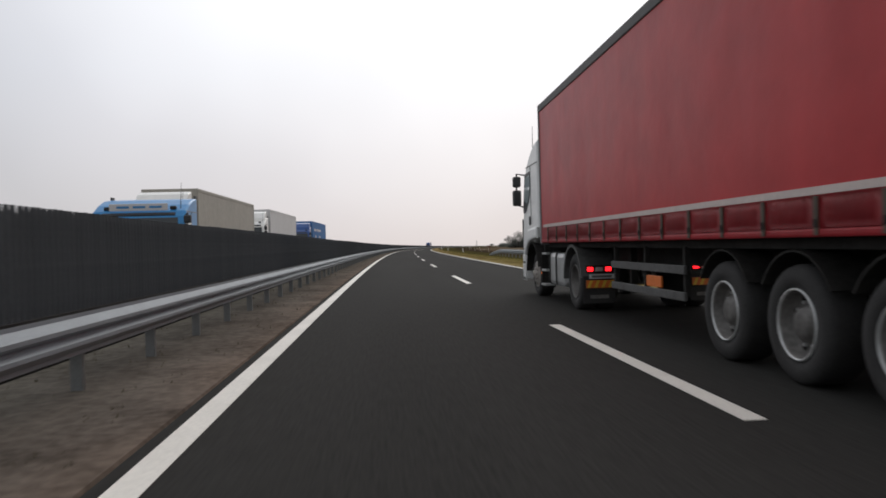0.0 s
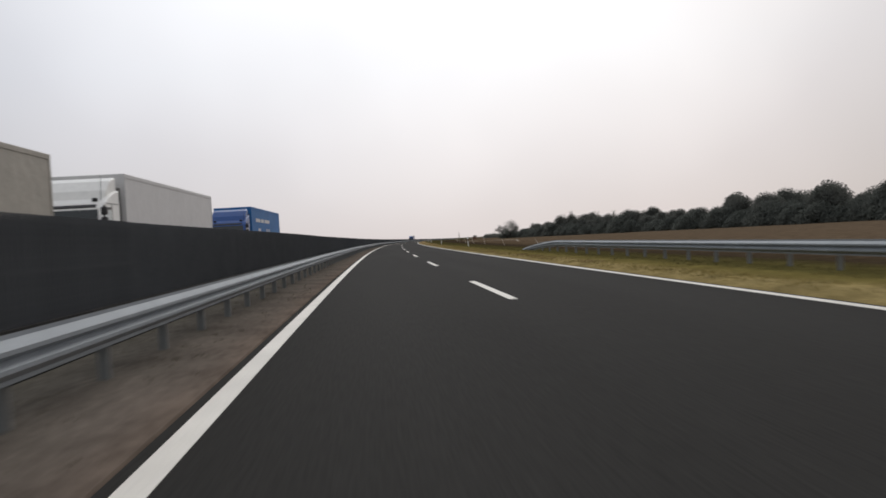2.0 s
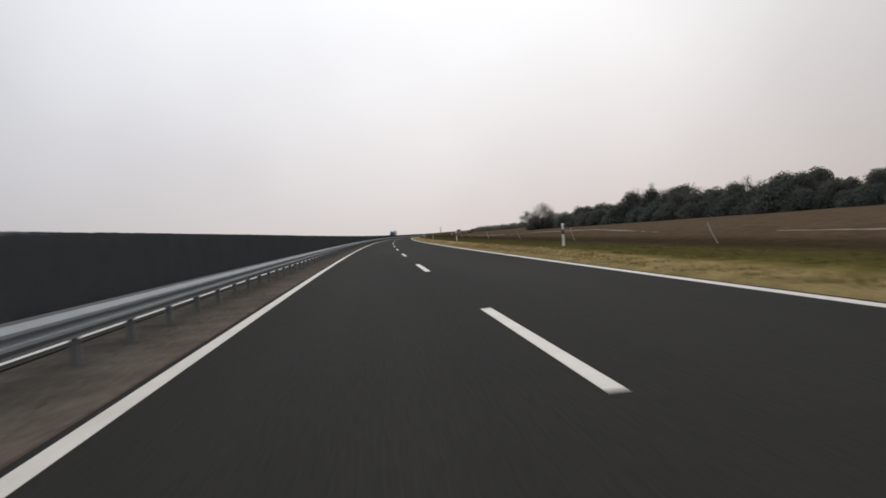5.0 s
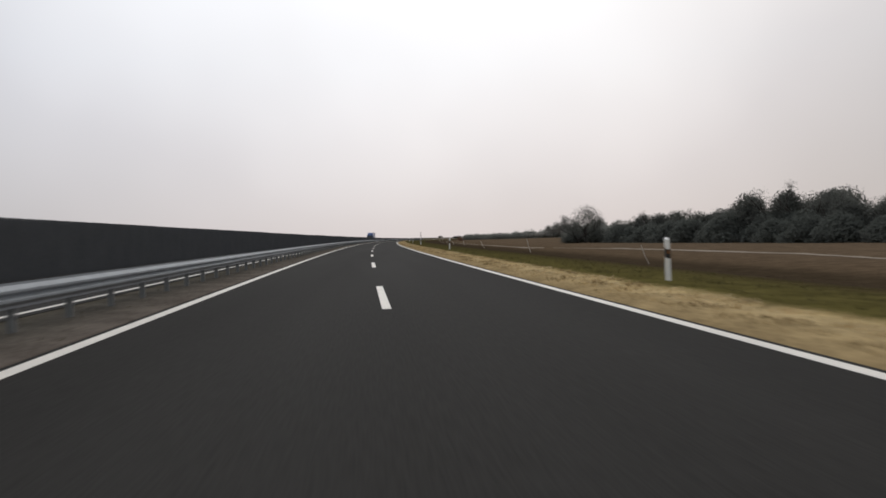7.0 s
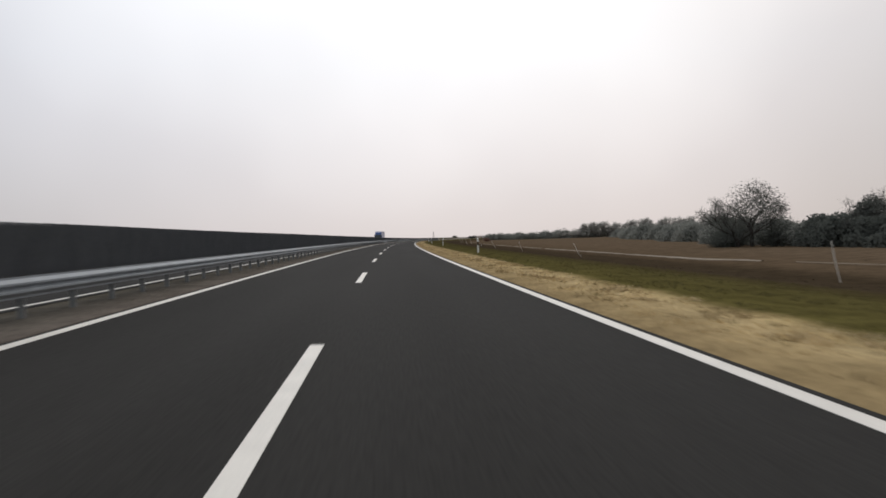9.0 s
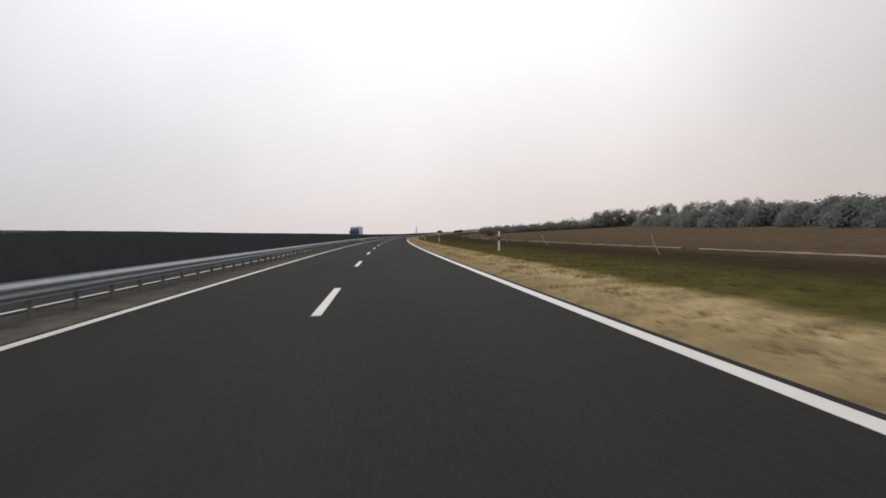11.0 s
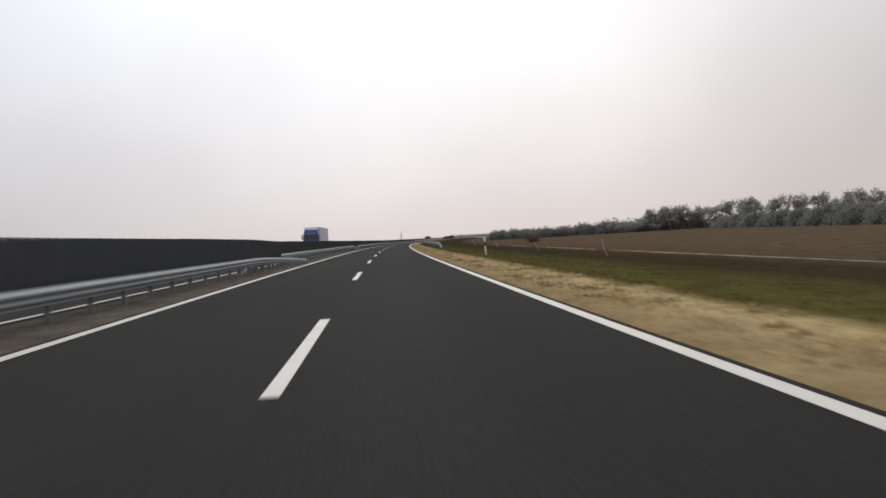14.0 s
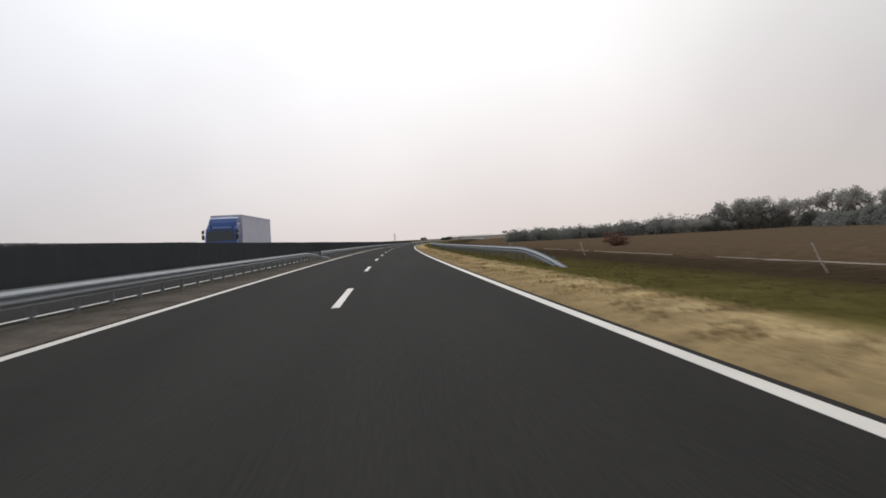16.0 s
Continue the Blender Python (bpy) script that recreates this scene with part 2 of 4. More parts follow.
GRASSG = mat("tired_green_grass", (0.115, 0.098, 0.034), 0.9, 0.3, 9, 0.5, 0.0, thin=0.3)
WEED = mat("brown_dead_weeds", (0.075, 0.053, 0.035), 0.9, 0.2, 6, 0.3, 0.0, thin=0.6)
WOOD = mat("weathered_pale_stake", (0.74, 0.70, 0.63), 0.9, 0.2, 10, 2, 0.2)
TRACK = mat("pale_dry_track_dirt", (0.27, 0.22, 0.165), 0.95, 0.2, 3, 0.4, 0.2)
CONCRETE = mat("pale_concrete", (0.5, 0.49, 0.46), 0.85, 0.1, 5, 0.5, 0.1)


def ground_material():
    m = bpy.data.materials.new("verge_and_field")
    m.use_nodes = True
    nt = m.node_tree
    b = nt.nodes["Principled BSDF"]
    b.inputs["Roughness"].default_value = 0.95
    b.inputs["Specular IOR Level"].default_value = 0.0
    co = nt.nodes.new("ShaderNodeTexCoord")
    sep = nt.nodes.new("ShaderNodeSeparateXYZ")
    nt.links.new(co.outputs["UV"], sep.inputs[0])
    edge = nt.nodes.new("ShaderNodeTexNoise")
    edge.inputs["Scale"].default_value = 0.55
    edge.inputs["Detail"].default_value = 5
    nt.links.new(co.outputs["Object"], edge.inputs["Vector"])
    wob = nt.nodes.new("ShaderNodeMath")
    wob.operation = "MULTIPLY_ADD"
    wob.inputs[1].default_value = 0.7
    nt.links.new(edge.outputs["Fac"], wob.inputs[0])
    # the straw strip is narrower at the road's start
    early = nt.nodes.new("ShaderNodeMapRange")
    early.inputs["From Min"].default_value = 150
    early.inputs["From Max"].default_value = 230
    early.inputs["To Min"].default_value = 0.55
    early.inputs["To Max"].default_value = 0.0
    nt.links.new(sep.outputs["Y"], early.inputs["Value"])
    shift = nt.nodes.new("ShaderNodeMath")
    nt.links.new(sep.outputs["X"], shift.inputs[0])
    nt.links.new(early.outputs[0], shift.inputs[1])
    nt.links.new(shift.outputs[0], wob.inputs[2])
    mr = nt.nodes.new("ShaderNodeMapRange")
    mr.inputs["From Min"].default_value = -19.65
    mr.inputs["From Max"].default_value = 60.35
    nt.links.new(wob.outputs[0], mr.inputs["Value"])
    ramp = nt.nodes.new("ShaderNodeValToRGB")
    cr = ramp.color_ramp
    stops = ((-19, (0.07, 0.065, 0.035)), (-7.0, (0.07, 0.06, 0.04)), (-5.2, (0.118, 0.108, 0.093)), (-3.9, (0.150, 0.128, 0.110)), (-3.4, (0.165, 0.130, 0.106)), (3.9, (0.30, 0.22, 0.115)), (4.6, (0.38, 0.285, 0.15)), (5.4, (0.50, 0.385, 0.21)),
             (5.82, (0.46, 0.35, 0.17)), (5.98, (0.110, 0.094, 0.032)), (9.5, (0.094, 0.080, 0.030)), (11.5, (0.074, 0.058, 0.028)), (13.5, (0.061, 0.046, 0.029)), (21.5, (0.060, 0.044, 0.028)),
             (24.5, (0.116, 0.083, 0.053)), (32, (0.131, 0.095, 0.063)), (60, (0.134, 0.098, 0.066)))
    while len(cr.elements) < len(stops):
        cr.elements.new(0.5)
    for e, (x, c) in zip(cr.elements, stops):
        e.position = (x + 20) / 80
        e.color = (*c, 1)
    nt.links.new(mr.outputs[0], ramp.inputs["Fac"])
    fine = nt.nodes.new("ShaderNodeTexNoise")
    fine.inputs["Scale"].default_value = 10
    fine.inputs["Detail"].default_value = 6
    wide = nt.nodes.new("ShaderNodeTexNoise")
    wide.inputs["Scale"].default_value = 0.9
    wide.inputs["Detail"].default_value = 5
    for n in (fine, wide):
        nt.links.new(co.outputs["Object"], n.inputs["Vector"])
    add = nt.nodes.new("ShaderNodeMath")
    nt.links.new(fine.outputs["Fac"], add.inputs[0])
    nt.links.new(wide.outputs["Fac"], add.inputs[1])
    val = nt.nodes.new("ShaderNodeMapRange")
    val.inputs["From Min"].default_value = 0.6
    val.inputs["From Max"].default_value = 1.4
    val.inputs["To Min"].default_value = 0.50
    val.inputs["To Max"].default_value = 1.48
    nt.links.new(add.outputs[0], val.inputs["Value"])
    mul = nt.nodes.new("ShaderNodeMix")
    mul.data_type = "RGBA"
    mul.blend_type = "MULTIPLY"
    mul.inputs["Factor"].default_value = 1.0
    # the verge is still grown with olive grass along the first stretch
    olive = nt.nodes.new("ShaderNodeMix")
    olive.data_type = "RGBA"
    olive.inputs["B"].default_value = (0.20, 0.16, 0.055, 1)
    first_part = nt.nodes.new("ShaderNodeMapRange")
    first_part.inputs["From Min"].default_value = 165
    first_part.inputs["From Max"].default_value = 235
    first_part.inputs["To Min"].default_value = 0.62
    first_part.inputs["To Max"].default_value = 0.0
    nt.links.new(sep.outputs["Y"], first_part.inputs["Value"])
    verge = nt.nodes.new("ShaderNodeMapRange")
    verge.inputs["From Min"].default_value = 5.9
    verge.inputs["From Max"].default_value = 6.2
    verge.inputs["To Min"].default_value = 1.0
    verge.inputs["To Max"].default_value = 0.0
    nt.links.new(sep.outputs["X"], verge.inputs["Value"])
    outside = nt.nodes.new("ShaderNodeMath")
    outside.operation = "GREATER_THAN"
    outside.inputs[1].default_value = 0.0
    nt.links.new(sep.outputs["X"], outside.inputs[0])
    share = nt.nodes.new("ShaderNodeMath")
    share.operation = "MULTIPLY"
    nt.links.new(first_part.outputs[0], share.inputs[0])
    nt.links.new(verge.outputs[0], share.inputs[1])
    share_2 = nt.nodes.new("ShaderNodeMath")
    share_2.operation = "MULTIPLY"
    nt.links.new(share.outputs[0], share_2.inputs[0])
    nt.links.new(outside.outputs[0], share_2.inputs[1])
    nt.links.new(share_2.outputs[0], olive.inputs["Factor"])
    nt.links.new(ramp.outputs["Color"], olive.inputs["A"])
    nt.links.new(olive.outputs["Result"], mul.inputs["A"])
    nt.links.new(val.outputs[0], mul.inputs["B"])
    nt.links.new(mul.outputs["Result"], b.inputs["Base Color"])
    bp = nt.nodes.new("ShaderNodeBump")
    bp.inputs["Strength"].default_value = 0.6
    bp.inputs["Distance"].default_value = 0.05
    nt.links.new(fine.outputs["Fac"], bp.inputs["Height"])
    nt.links.new(bp.outputs[0], b.inputs["Normal"])
    return m


GROUND = ground_material()


# ---- mesh helpers ----
def part(name, bm, material, parent=None, label="", smooth=False):
    me = bpy.data.meshes.new(name)
    bm.to_mesh(me)
    bm.free()
    me.materials.append(material)
    if smooth:
        me.polygons.foreach_set("use_smooth", [True] * len(me.polygons))
    ob = new(name, me)
    if parent is not None:
        ob.parent = parent
    return tagged(ob, label)


def raw(name, verts, faces, material, parent=None, label="", uvs=None):
    me = bpy.data.meshes.new(name)
    me.from_pydata(verts, [], faces)
    if uvs is not None:
        lay = me.uv_layers.new(name="UVMap")
        idx = np.empty(len(me.loops), dtype=np.int32)
        me.loops.foreach_get("vertex_index", idx)
        lay.data.foreach_set("uv", np.asarray(uvs, dtype=np.float32)[idx].ravel())
    me.materials.append(material)
    ob = new(name, me)
    if parent is not None:
        ob.parent = parent
    return tagged(ob, label)


def shared(name, me, parent, m):
    ob = new(name, me)
    ob.parent = parent
    ob.matrix_basis = m
    return ob


def box(bm, x0, x1, y0, y1, z0, z1, bevel=0.0, m=None):
    vs = [bm.verts.new((x, y, z)) for x in (x0, x1) for y in (y0, y1) for z in (z0, z1)]
    if m is not None:
        for v in vs:
            v.co = m @ v.co
    fs = [bm.faces.new([vs[i] for i in f]) for f in ((0, 1, 3, 2), (4, 6, 7, 5), (0, 4, 5, 1), (2, 3, 7, 6), (0, 2, 6, 4), (1, 5, 7, 3))]
    if bevel:
        es = list({e for f in fs for e in f.edges})
        bmesh.ops.bevel(bm, geom=es, offset=bevel, segments=2, affect="EDGES", profile=0.6)
    return bm


def boxed(*a, **k):
    return box(bmesh.new(), *a, **k)


def lathe(bm, rings, seg=28, c=(0, 0, 0), closed=True, tip=True):
    """rings: (along, radius) pairs turned about the x axis through c."""
    loops = []
    for a, r in rings:
        loops.append([bm.verts.new((c[0] + a, c[1] + r * math.cos(2 * math.pi * i / seg), c[2] + r * math.sin(2 * math.pi * i / seg))) for i in range(seg)])
    for p, q in zip(loops, loops[1:]):
        for i in range(seg):
            bm.faces.new((p[i], p[(i + 1) % seg], q[(i + 1) % seg], q[i]))
    if closed:
        bm.faces.new(loops[0][::-1])
    if tip:
        bm.faces.new(loops[-1])
    return bm


def tube(bm, pts, r, seg=6):
    loops = []
    for i, p in enumerate(pts):
        d = (Vector(pts[min(i + 1, len(pts) - 1)]) - Vector(pts[max(i - 1, 0)])).normalized()
        u = d.orthogonal().normalized()
        w = d.cross(u)
        rr = r[i] if isinstance(r, (list, tuple)) else r
        loops.append([bm.verts.new(Vector(p) + rr * (u * math.cos(2 * math.pi * k / seg) + w * math.sin(2 * math.pi * k / seg))) for k in range(seg)])
    for p, q in zip(loops, loops[1:]):
        a0 = min(range(seg), key=lambda k: (q[k].co - p[0].co).length)
        for i in range(seg):
            bm.faces.new((p[i], p[(i + 1) % seg], q[(i + 1 + a0) % seg], q[(i + a0) % seg]))
    bm.faces.new(loops[0][::-1])
    bm.faces.new(loops[-1])
    return bm


def prism(bm, poly, x0, x1, bevel=0.0):
    """A (y, z) outline drawn out from x0 to x1."""
    a = [bm.verts.new((x0, y, z)) for y, z in poly]
    b = [bm.verts.new((x1, y, z)) for y, z in poly]
    n = len(poly)
    f0, f1 = bm.faces.new(a), bm.faces.new(b[::-1])
    for i in range(n):
        bm.faces.new((a[i], b[i], b[(i + 1) % n], a[(i + 1) % n]))
    bmesh.ops.recalc_face_normals(bm, faces=bm.faces[:])
    if bevel:
        bmesh.ops.bevel(bm, geom=list({e for f in (f0, f1) for e in f.edges}), offset=bevel, segments=3, affect="EDGES", profile=0.5)
    return bm


def lumps(s, x, size):
    if not 4.6 < x < 60:
        return 0.0
    return size * (noise.noise((s * 0.45, x * 0.9, 3.0)) + 0.6 * noise.noise((s * 1.7, x * 2.1, 9.0))) * (0.6 if x < 9 else 0.35)


def sweep(name, prof, stations, material, parent=None, label="", closed=False, uneven=0.0):
    """A (x, z) profile drawn along the road; the texture runs over x and s."""
    verts, uvs, faces = [], [], []
    n = len(prof)
    for s in stations:
        for x, z in prof:
            wob = lumps(s, x, uneven) if uneven else 0.0
            verts.append(at(s, x, z + wob))
            uvs.append((x, s))
    k = n if closed else n - 1
    for i in range(len(stations) - 1):
        for j in range(k):
            a, b = i * n + j, i * n + (j + 1) % n
            faces.append((a, b, b + n, a + n))
    if closed:
        faces.append(tuple(range(n))[::-1])
        faces.append(tuple((len(stations) - 1) * n + j for j in range(n)))
    return raw(name, verts, faces, material, parent, label, uvs)


def thing(name, label, category, group="", m=None):
    ob = new(name)
    if m is not None:
        ob.matrix_basis = m
    return tagged(ob, label, category, group)


def steps(a, b, d):
    n = max(1, round((b - a) / d))
    return [a + (b - a) * i / n for i in range(n + 1)]


# ---- ground, carriageways, markings ----
PROFILE = [(-2500, -3), (-700, -2.5), (-250, -2), (-90, -1.5), (-40, -1.2), (-22, -0.9), (-17, -0.25), (-14.6, -0.06), (-14.3, -0.12), (-6.15, -0.12), (-6.05, 0.0), (-5.6, 0.02), (-5.1, 0.03), (-4.6, 0.02), (-3.98, 0.008), (-3.90, -0.12),
           (3.97, -0.12), (4.01, -0.012), (4.12, 0.02), (4.4, 0.05), (4.8, 0.055), (5.2, 0.045), (5.6, 0.06), (6.0, 0.065), (6.5, 0.055), (7.0, 0.03), (7.5, 0.01), (8.2, -0.04), (9.2, -0.10), (10.3, -0.18), (11.5, -0.27), (13, -0.40), (15, -0.60), (17, -0.82), (20, -1.08),
           (23, -0.98), (24.6, -0.91), (25.4, -0.87), (26.2, -0.86), (30, -0.76), (36, -0.6), (45, -0.55), (60, -0.48), (80, -0.25), (120, 0.2), (180, 0.9), (320, 1.9), (800, 3.4), (2400, 4.4)]
STATIONS = steps(-500, 0, 25)[:-1] + steps(0, 620, 1.6)[:-1] + steps(620, 900, 10)[:-1] + steps(900, 1600, 50)[:-1] + steps(1600, 3600, 250)
ground = tagged(sweep("ground", PROFILE, STATIONS, GROUND, uneven=0.07), "dry straw verge, dull green grass and brown autumn field", "ground", kind="structure")


def ground_z(s, x):
    """Height of the ground sheet at a station, between its profile's points."""
    for (xa, za), (xb, zb) in zip(PROFILE, PROFILE[1:]):
        if xa <= x <= xb:
            f = (x - xa) / (xb - xa)
            return (za + lumps(s, xa, 0.07)) * (1 - f) + (zb + lumps(s, xb, 0.07)) * f
    return 0.0


def dirt_track():
    """A narrow worn track along the field's edge on a low ridge, grown over here and there."""
    verts, faces = [], []
    last = False
    for s in [q for q in STATIONS if 110 < q < 640]:
        x = float(np.interp(s, (110, 240, 285, 320, 350, 460, 640), (26.3, 27.0, 32.6, 30.5, 24.6, 23.6, 23.4))) + 0.2 * noise.noise((s * 0.06, 5.0, 0.0))
        w = float(np.interp(s, (110, 200, 210, 250, 262, 290, 298, 320, 326, 342, 348, 420, 640), (0.3, 0.3, 0.05, 0.08, 0.3, 0.2, 0.42, 0.38, 0.1, 0.1, 0.32, 0.16, 0.12))) + 0.16 * noise.noise((s * 0.05, 9.0, 0.0)) + 0.22 * noise.noise((s * 0.7, 2.0, 0.0))
        if w < 0.05:
            last = False
            continue
        h = 0.04 + 0.07 * min(1.0, w / 0.4)
        o = len(verts)
        verts += [at(s, x - w, ground_z(s, x - w) + 0.02), at(s, x - w * 0.4, ground_z(s, x) + h), at(s, x + w * 0.4, ground_z(s, x) + h * 0.9), at(s, x + w, ground_z(s, x + w) + 0.02)]
        if last:
            faces += [(o - 4 + k, o - 3 + k, o + 1 + k, o + k) for k in range(3)]
        last = True
    return tagged(raw("dirt_track", verts, faces, TRACK), "pale worn dirt track along the field edge", "track", kind="structure")


dirt_track()

LONG = steps(-300, 1500, 6)
road = tagged(sweep("road", [(-3.95, -0.14), (-3.95, 0.0), (3.995, 0.0), (4.01, -0.14)], LONG, ASPHALT), "dark smooth asphalt two-lane carriageway of a motorway", "road", kind="structure")
road_2 = tagged(sweep("road_opposite", [(-14.32, -0.14), (-14.32, 0.0), (-6.13, 0.0), (-6.13, -0.14)], LONG, ASPHALT), "dark asphalt opposite carriageway beyond the median", "road", kind="structure")


def edge_line(name, x, w, parent):
    return sweep(name, [(x - w / 2, 0.001), (x - w / 2, 0.005), (x + w / 2, 0.005), (x + w / 2, 0.001)], LONG, PAINT, parent)


edge_line("edge_line", -3.75, 0.20, road)
edge_line("edge_line", 3.80, 0.18, road)
edge_line("edge_line", -6.42, 0.13, road_2)
edge_line("edge_line", -13.95, 0.20, road_2)

dash_me = bpy.data.meshes.new("lane_dash")
dbm = boxed(-0.08, 0.08, 0, 6.0, 0.001, 0.005)
dbm.to_mesh(dash_me)
dbm.free()
dash_me.materials.append(PAINT)
for i in range(-6, 70):
    shared("lane_dash", dash_me, road, placed(9.08 + 18 * i, 0))
    shared("lane_dash", dash_me, road_2, placed(3.0 + 18 * i, -10.15))


# ---- guard rails ----
WAVE = [(0.0, 0.0), (0.0, 0.03), (-0.055, 0.065), (-0.08, 0.085), (-0.08, 0.115), (-0.03, 0.14), (-0.012, 0.155), (-0.03, 0.17), (-0.08, 0.195), (-0.08, 0.225), (-0.055, 0.245), (0.0, 0.28), (0.0, 0.31)]
WAVE = [(x, z * 1.1) for x, z in WAVE]
WAVE_BACK = [(x + 0.006, z) for x, z in reversed(WAVE)]


def beam_mesh(face, length, drop=None):
    """One W-beam length from y = 0 on; face +1 shows its waves to the right, -1 to the left."""
    me = bpy.data.meshes.new("beam")
    prof = [(-x * face, z) for x, z in WAVE] + [(-x * face, z) for x, z in WAVE_BACK]
    n = len(prof)
    ys = [0.0, length] if drop is None else [length * i / 10 for i in range(11)]
    verts, faces = [], []
    for y in ys:
        dx, dz = (0.0, 0.0) if drop is None else drop(y / length)
        verts += [(x + dx, y, z + dz) for x, z in prof]
    for i in range(len(ys) - 1):
        faces += [(i * n + j, i * n + (j + 1) % n, (i + 1) * n + (j + 1) % n, (i + 1) * n + j) for j in range(n)]
    faces += [tuple(range(n)), tuple((len(ys) - 1) * n + j for j in reversed(range(n)))]
    me.from_pydata(verts, [], faces)
    me.materials.append(STEEL)
    me.update()
    return me


def post_mesh(h):
    bm = bmesh.new()
    box(bm, -0.05, 0.05, -0.03, -0.024, -0.4, h)
    box(bm, -0.05, -0.044, -0.024, 0.03, -0.4, h)
    box(bm, 0.044, 0.05, -0.024, 0.03, -0.4, h)
    me = bpy.data.meshes.new("post")
    bm.to_mesh(me)
    bm.free()
    me.materials.append(POSTSTEEL)
    return me


def spacer_mesh():
    bm = boxed(-0.06, 0.06, -0.07, 0.07, 0.46, 0.66, 0.01)
    me = bpy.data.meshes.new("spacer")
    bm.to_mesh(me)
    bm.free()
    me.materials.append(POSTSTEEL)
    return me


BEAM_R, BEAM_L = beam_mesh(1, 4.02), beam_mesh(-1, 4.02)
POST, SPACER = post_mesh(0.66), spacer_mesh()
LOW = 0.378


def guard_rail(label, x, s0, s1, face=1, both=False, base=0.0, end_drop=None, start_drop=None, ground_x=None):
    """A beam on posts every 2 m; face 1: the beam stands on the right of the posts."""
    rail = thing("guard_rail", label, "guard rail", "motorway guard rails")
    s = s0
    while s < s1 - 0.5:
        shared("beam", BEAM_R if face > 0 else BEAM_L, rail, placed(s, x + 0.14 * face, LOW + base))
        if both:
            shared("beam", BEAM_L if face > 0 else BEAM_R, rail, placed(s, x - 0.20 * face, LOW + base))
        for d in (1.0, 3.0):
            shared("post", POST, rail, placed(s + d, x, base))
            shared("spacer", SPACER, rail, placed(s + d, x + 0.08 * face, base))
        s += 4.0
    if end_drop:
        shared("end_beam", beam_mesh(face, end_drop[0], lambda f: (end_drop[1] * f * f, -(end_drop[2] if len(end_drop) > 2 else 0.66) * f ** 1.5)), rail, placed(s, x + 0.14 * face, LOW + base))
        for d in (1.0, 3.0, 5.0):
            shared("post", POST, rail, placed(s + d, x, base - 0.35 * (d / end_drop[0]) ** 1.3))
    if start_drop:
        shared("end_beam", beam_mesh(-face, start_drop[0], lambda f: (start_drop[1] * f * f, -0.66 * f ** 1.5)), rail, placed(s0, x + 0.14 * face, LOW + base, 180))
        for d in (1.0, 3.0, 5.0, 7.0):
            shared("post", POST, rail, placed(s0 - d, x, base - 0.5 * (d / start_drop[0]) ** 1.3))
    return rail


guard_rail("galvanised steel guard rail on posts along the narrow median", -5.1, -20, 488, both=True, end_drop=(15.0, 0.7, 0.42))
guard_rail("galvanised steel guard rail that takes over at the median gap", -5.55, 494, 574, both=False, end_drop=(10.0, 0.9), start_drop=(8.0, 0.0))
guard_rail("galvanised steel guard rail far along the median", -5.1, 580, 900, both=False)
guard_rail("galvanised steel guard rail on the grass verge, end turned down", 7.55, -40, 108, face=-1, base=-0.05, end_drop=(12.0, 0.1))
guard_rail("galvanised steel guard rail on the verge, start turned down", 7.55, 553, 700, face=-1, base=-0.05, start_drop=(11.0, 0.2))


# ---- anti-glare blades on the median ----
def blade_mesh():
    w, h = 0.052, 0.88
    prof = [(-w / 2, 0.0), (-w / 4, 0.008), (0, 0.011), (w / 4, 0.008), (w / 2, 0.0)]
    verts, faces = [], []
    for z, k in ((0.0, 0.75), (0.12, 1.0), (h - 0.08, 1.0), (h, 0.7)):
        verts += [(x * k, y, z) for x, y in prof] + [(x * k, y - 0.006, z) for x, y in reversed(prof)]
    n = 10
    for i in range(3):
        faces += [(i * n + j, i * n + (j + 1) % n, (i + 1) * n + (j + 1) % n, (i + 1) * n + j) for j in range(n)]
    faces += [tuple(reversed(range(n))), tuple(3 * n + j for j in range(n))]
    return verts, faces


bv, bf = blade_mesh()
blade_me = bpy.data.meshes.new("blade")
blade_me.from_pydata(bv, [], bf)
blade_me.materials.append(BLADE)
rng = random.Random(4)


def blade_pose(s, x, z):
    sag = 0.022 * noise.noise((s * 0.06, 4.0, 0.0)) + 0.012 * noise.noise((math.floor(s / 4.0) * 1.7, 8.0, 0.0))
    return placed(s, x, z + sag) @ pose(0, 0, rng.uniform(-0.003, 0.003), 0, rng.uniform(-0.25, 0.25), rng.uniform(-0.4, 0.4))


def blade_row(label, x, s0, s1, single, z=0.70, dip=0.0):
    """dip: how far the row sinks over its last nine metres."""
    row = thing("anti_glare_screen", label, "glare screen", "anti-glare screens")
    sweep("mounting_bar", [(x - 0.04, 0.66), (x - 0.04, 0.72), (x + 0.04, 0.72), (x + 0.04, 0.66)], steps(s0, s1, 4), CHASSIS, row, closed=True)
    verts, faces = [], []
    s = s0 + 0.1
    while s < s1:
        m = blade_pose(s, x, z - dip * max(0.0, (s - s1 + 9.0) / 9.0))
        if single[0] <= s < single[1]:
            shared("blade", blade_me, row, m)
        else:
            o = len(verts)
            verts += [m @ Vector(v) for v in bv]
            faces += [tuple(i + o for i in f) for f in bf]
        s += 0.10
    if verts:
        tagged(raw("blade_rest", verts, faces, BLADE, row), kind="stuff")
    return row


blade_row("row of dark upright anti-glare blades above the median rail", -5.12, 10, 497.5, (46, 76), dip=0.10)
blade_row("row of dark anti-glare blades beyond the median gap", -5.75, 497.8, 900, (503, 503), 0.64)


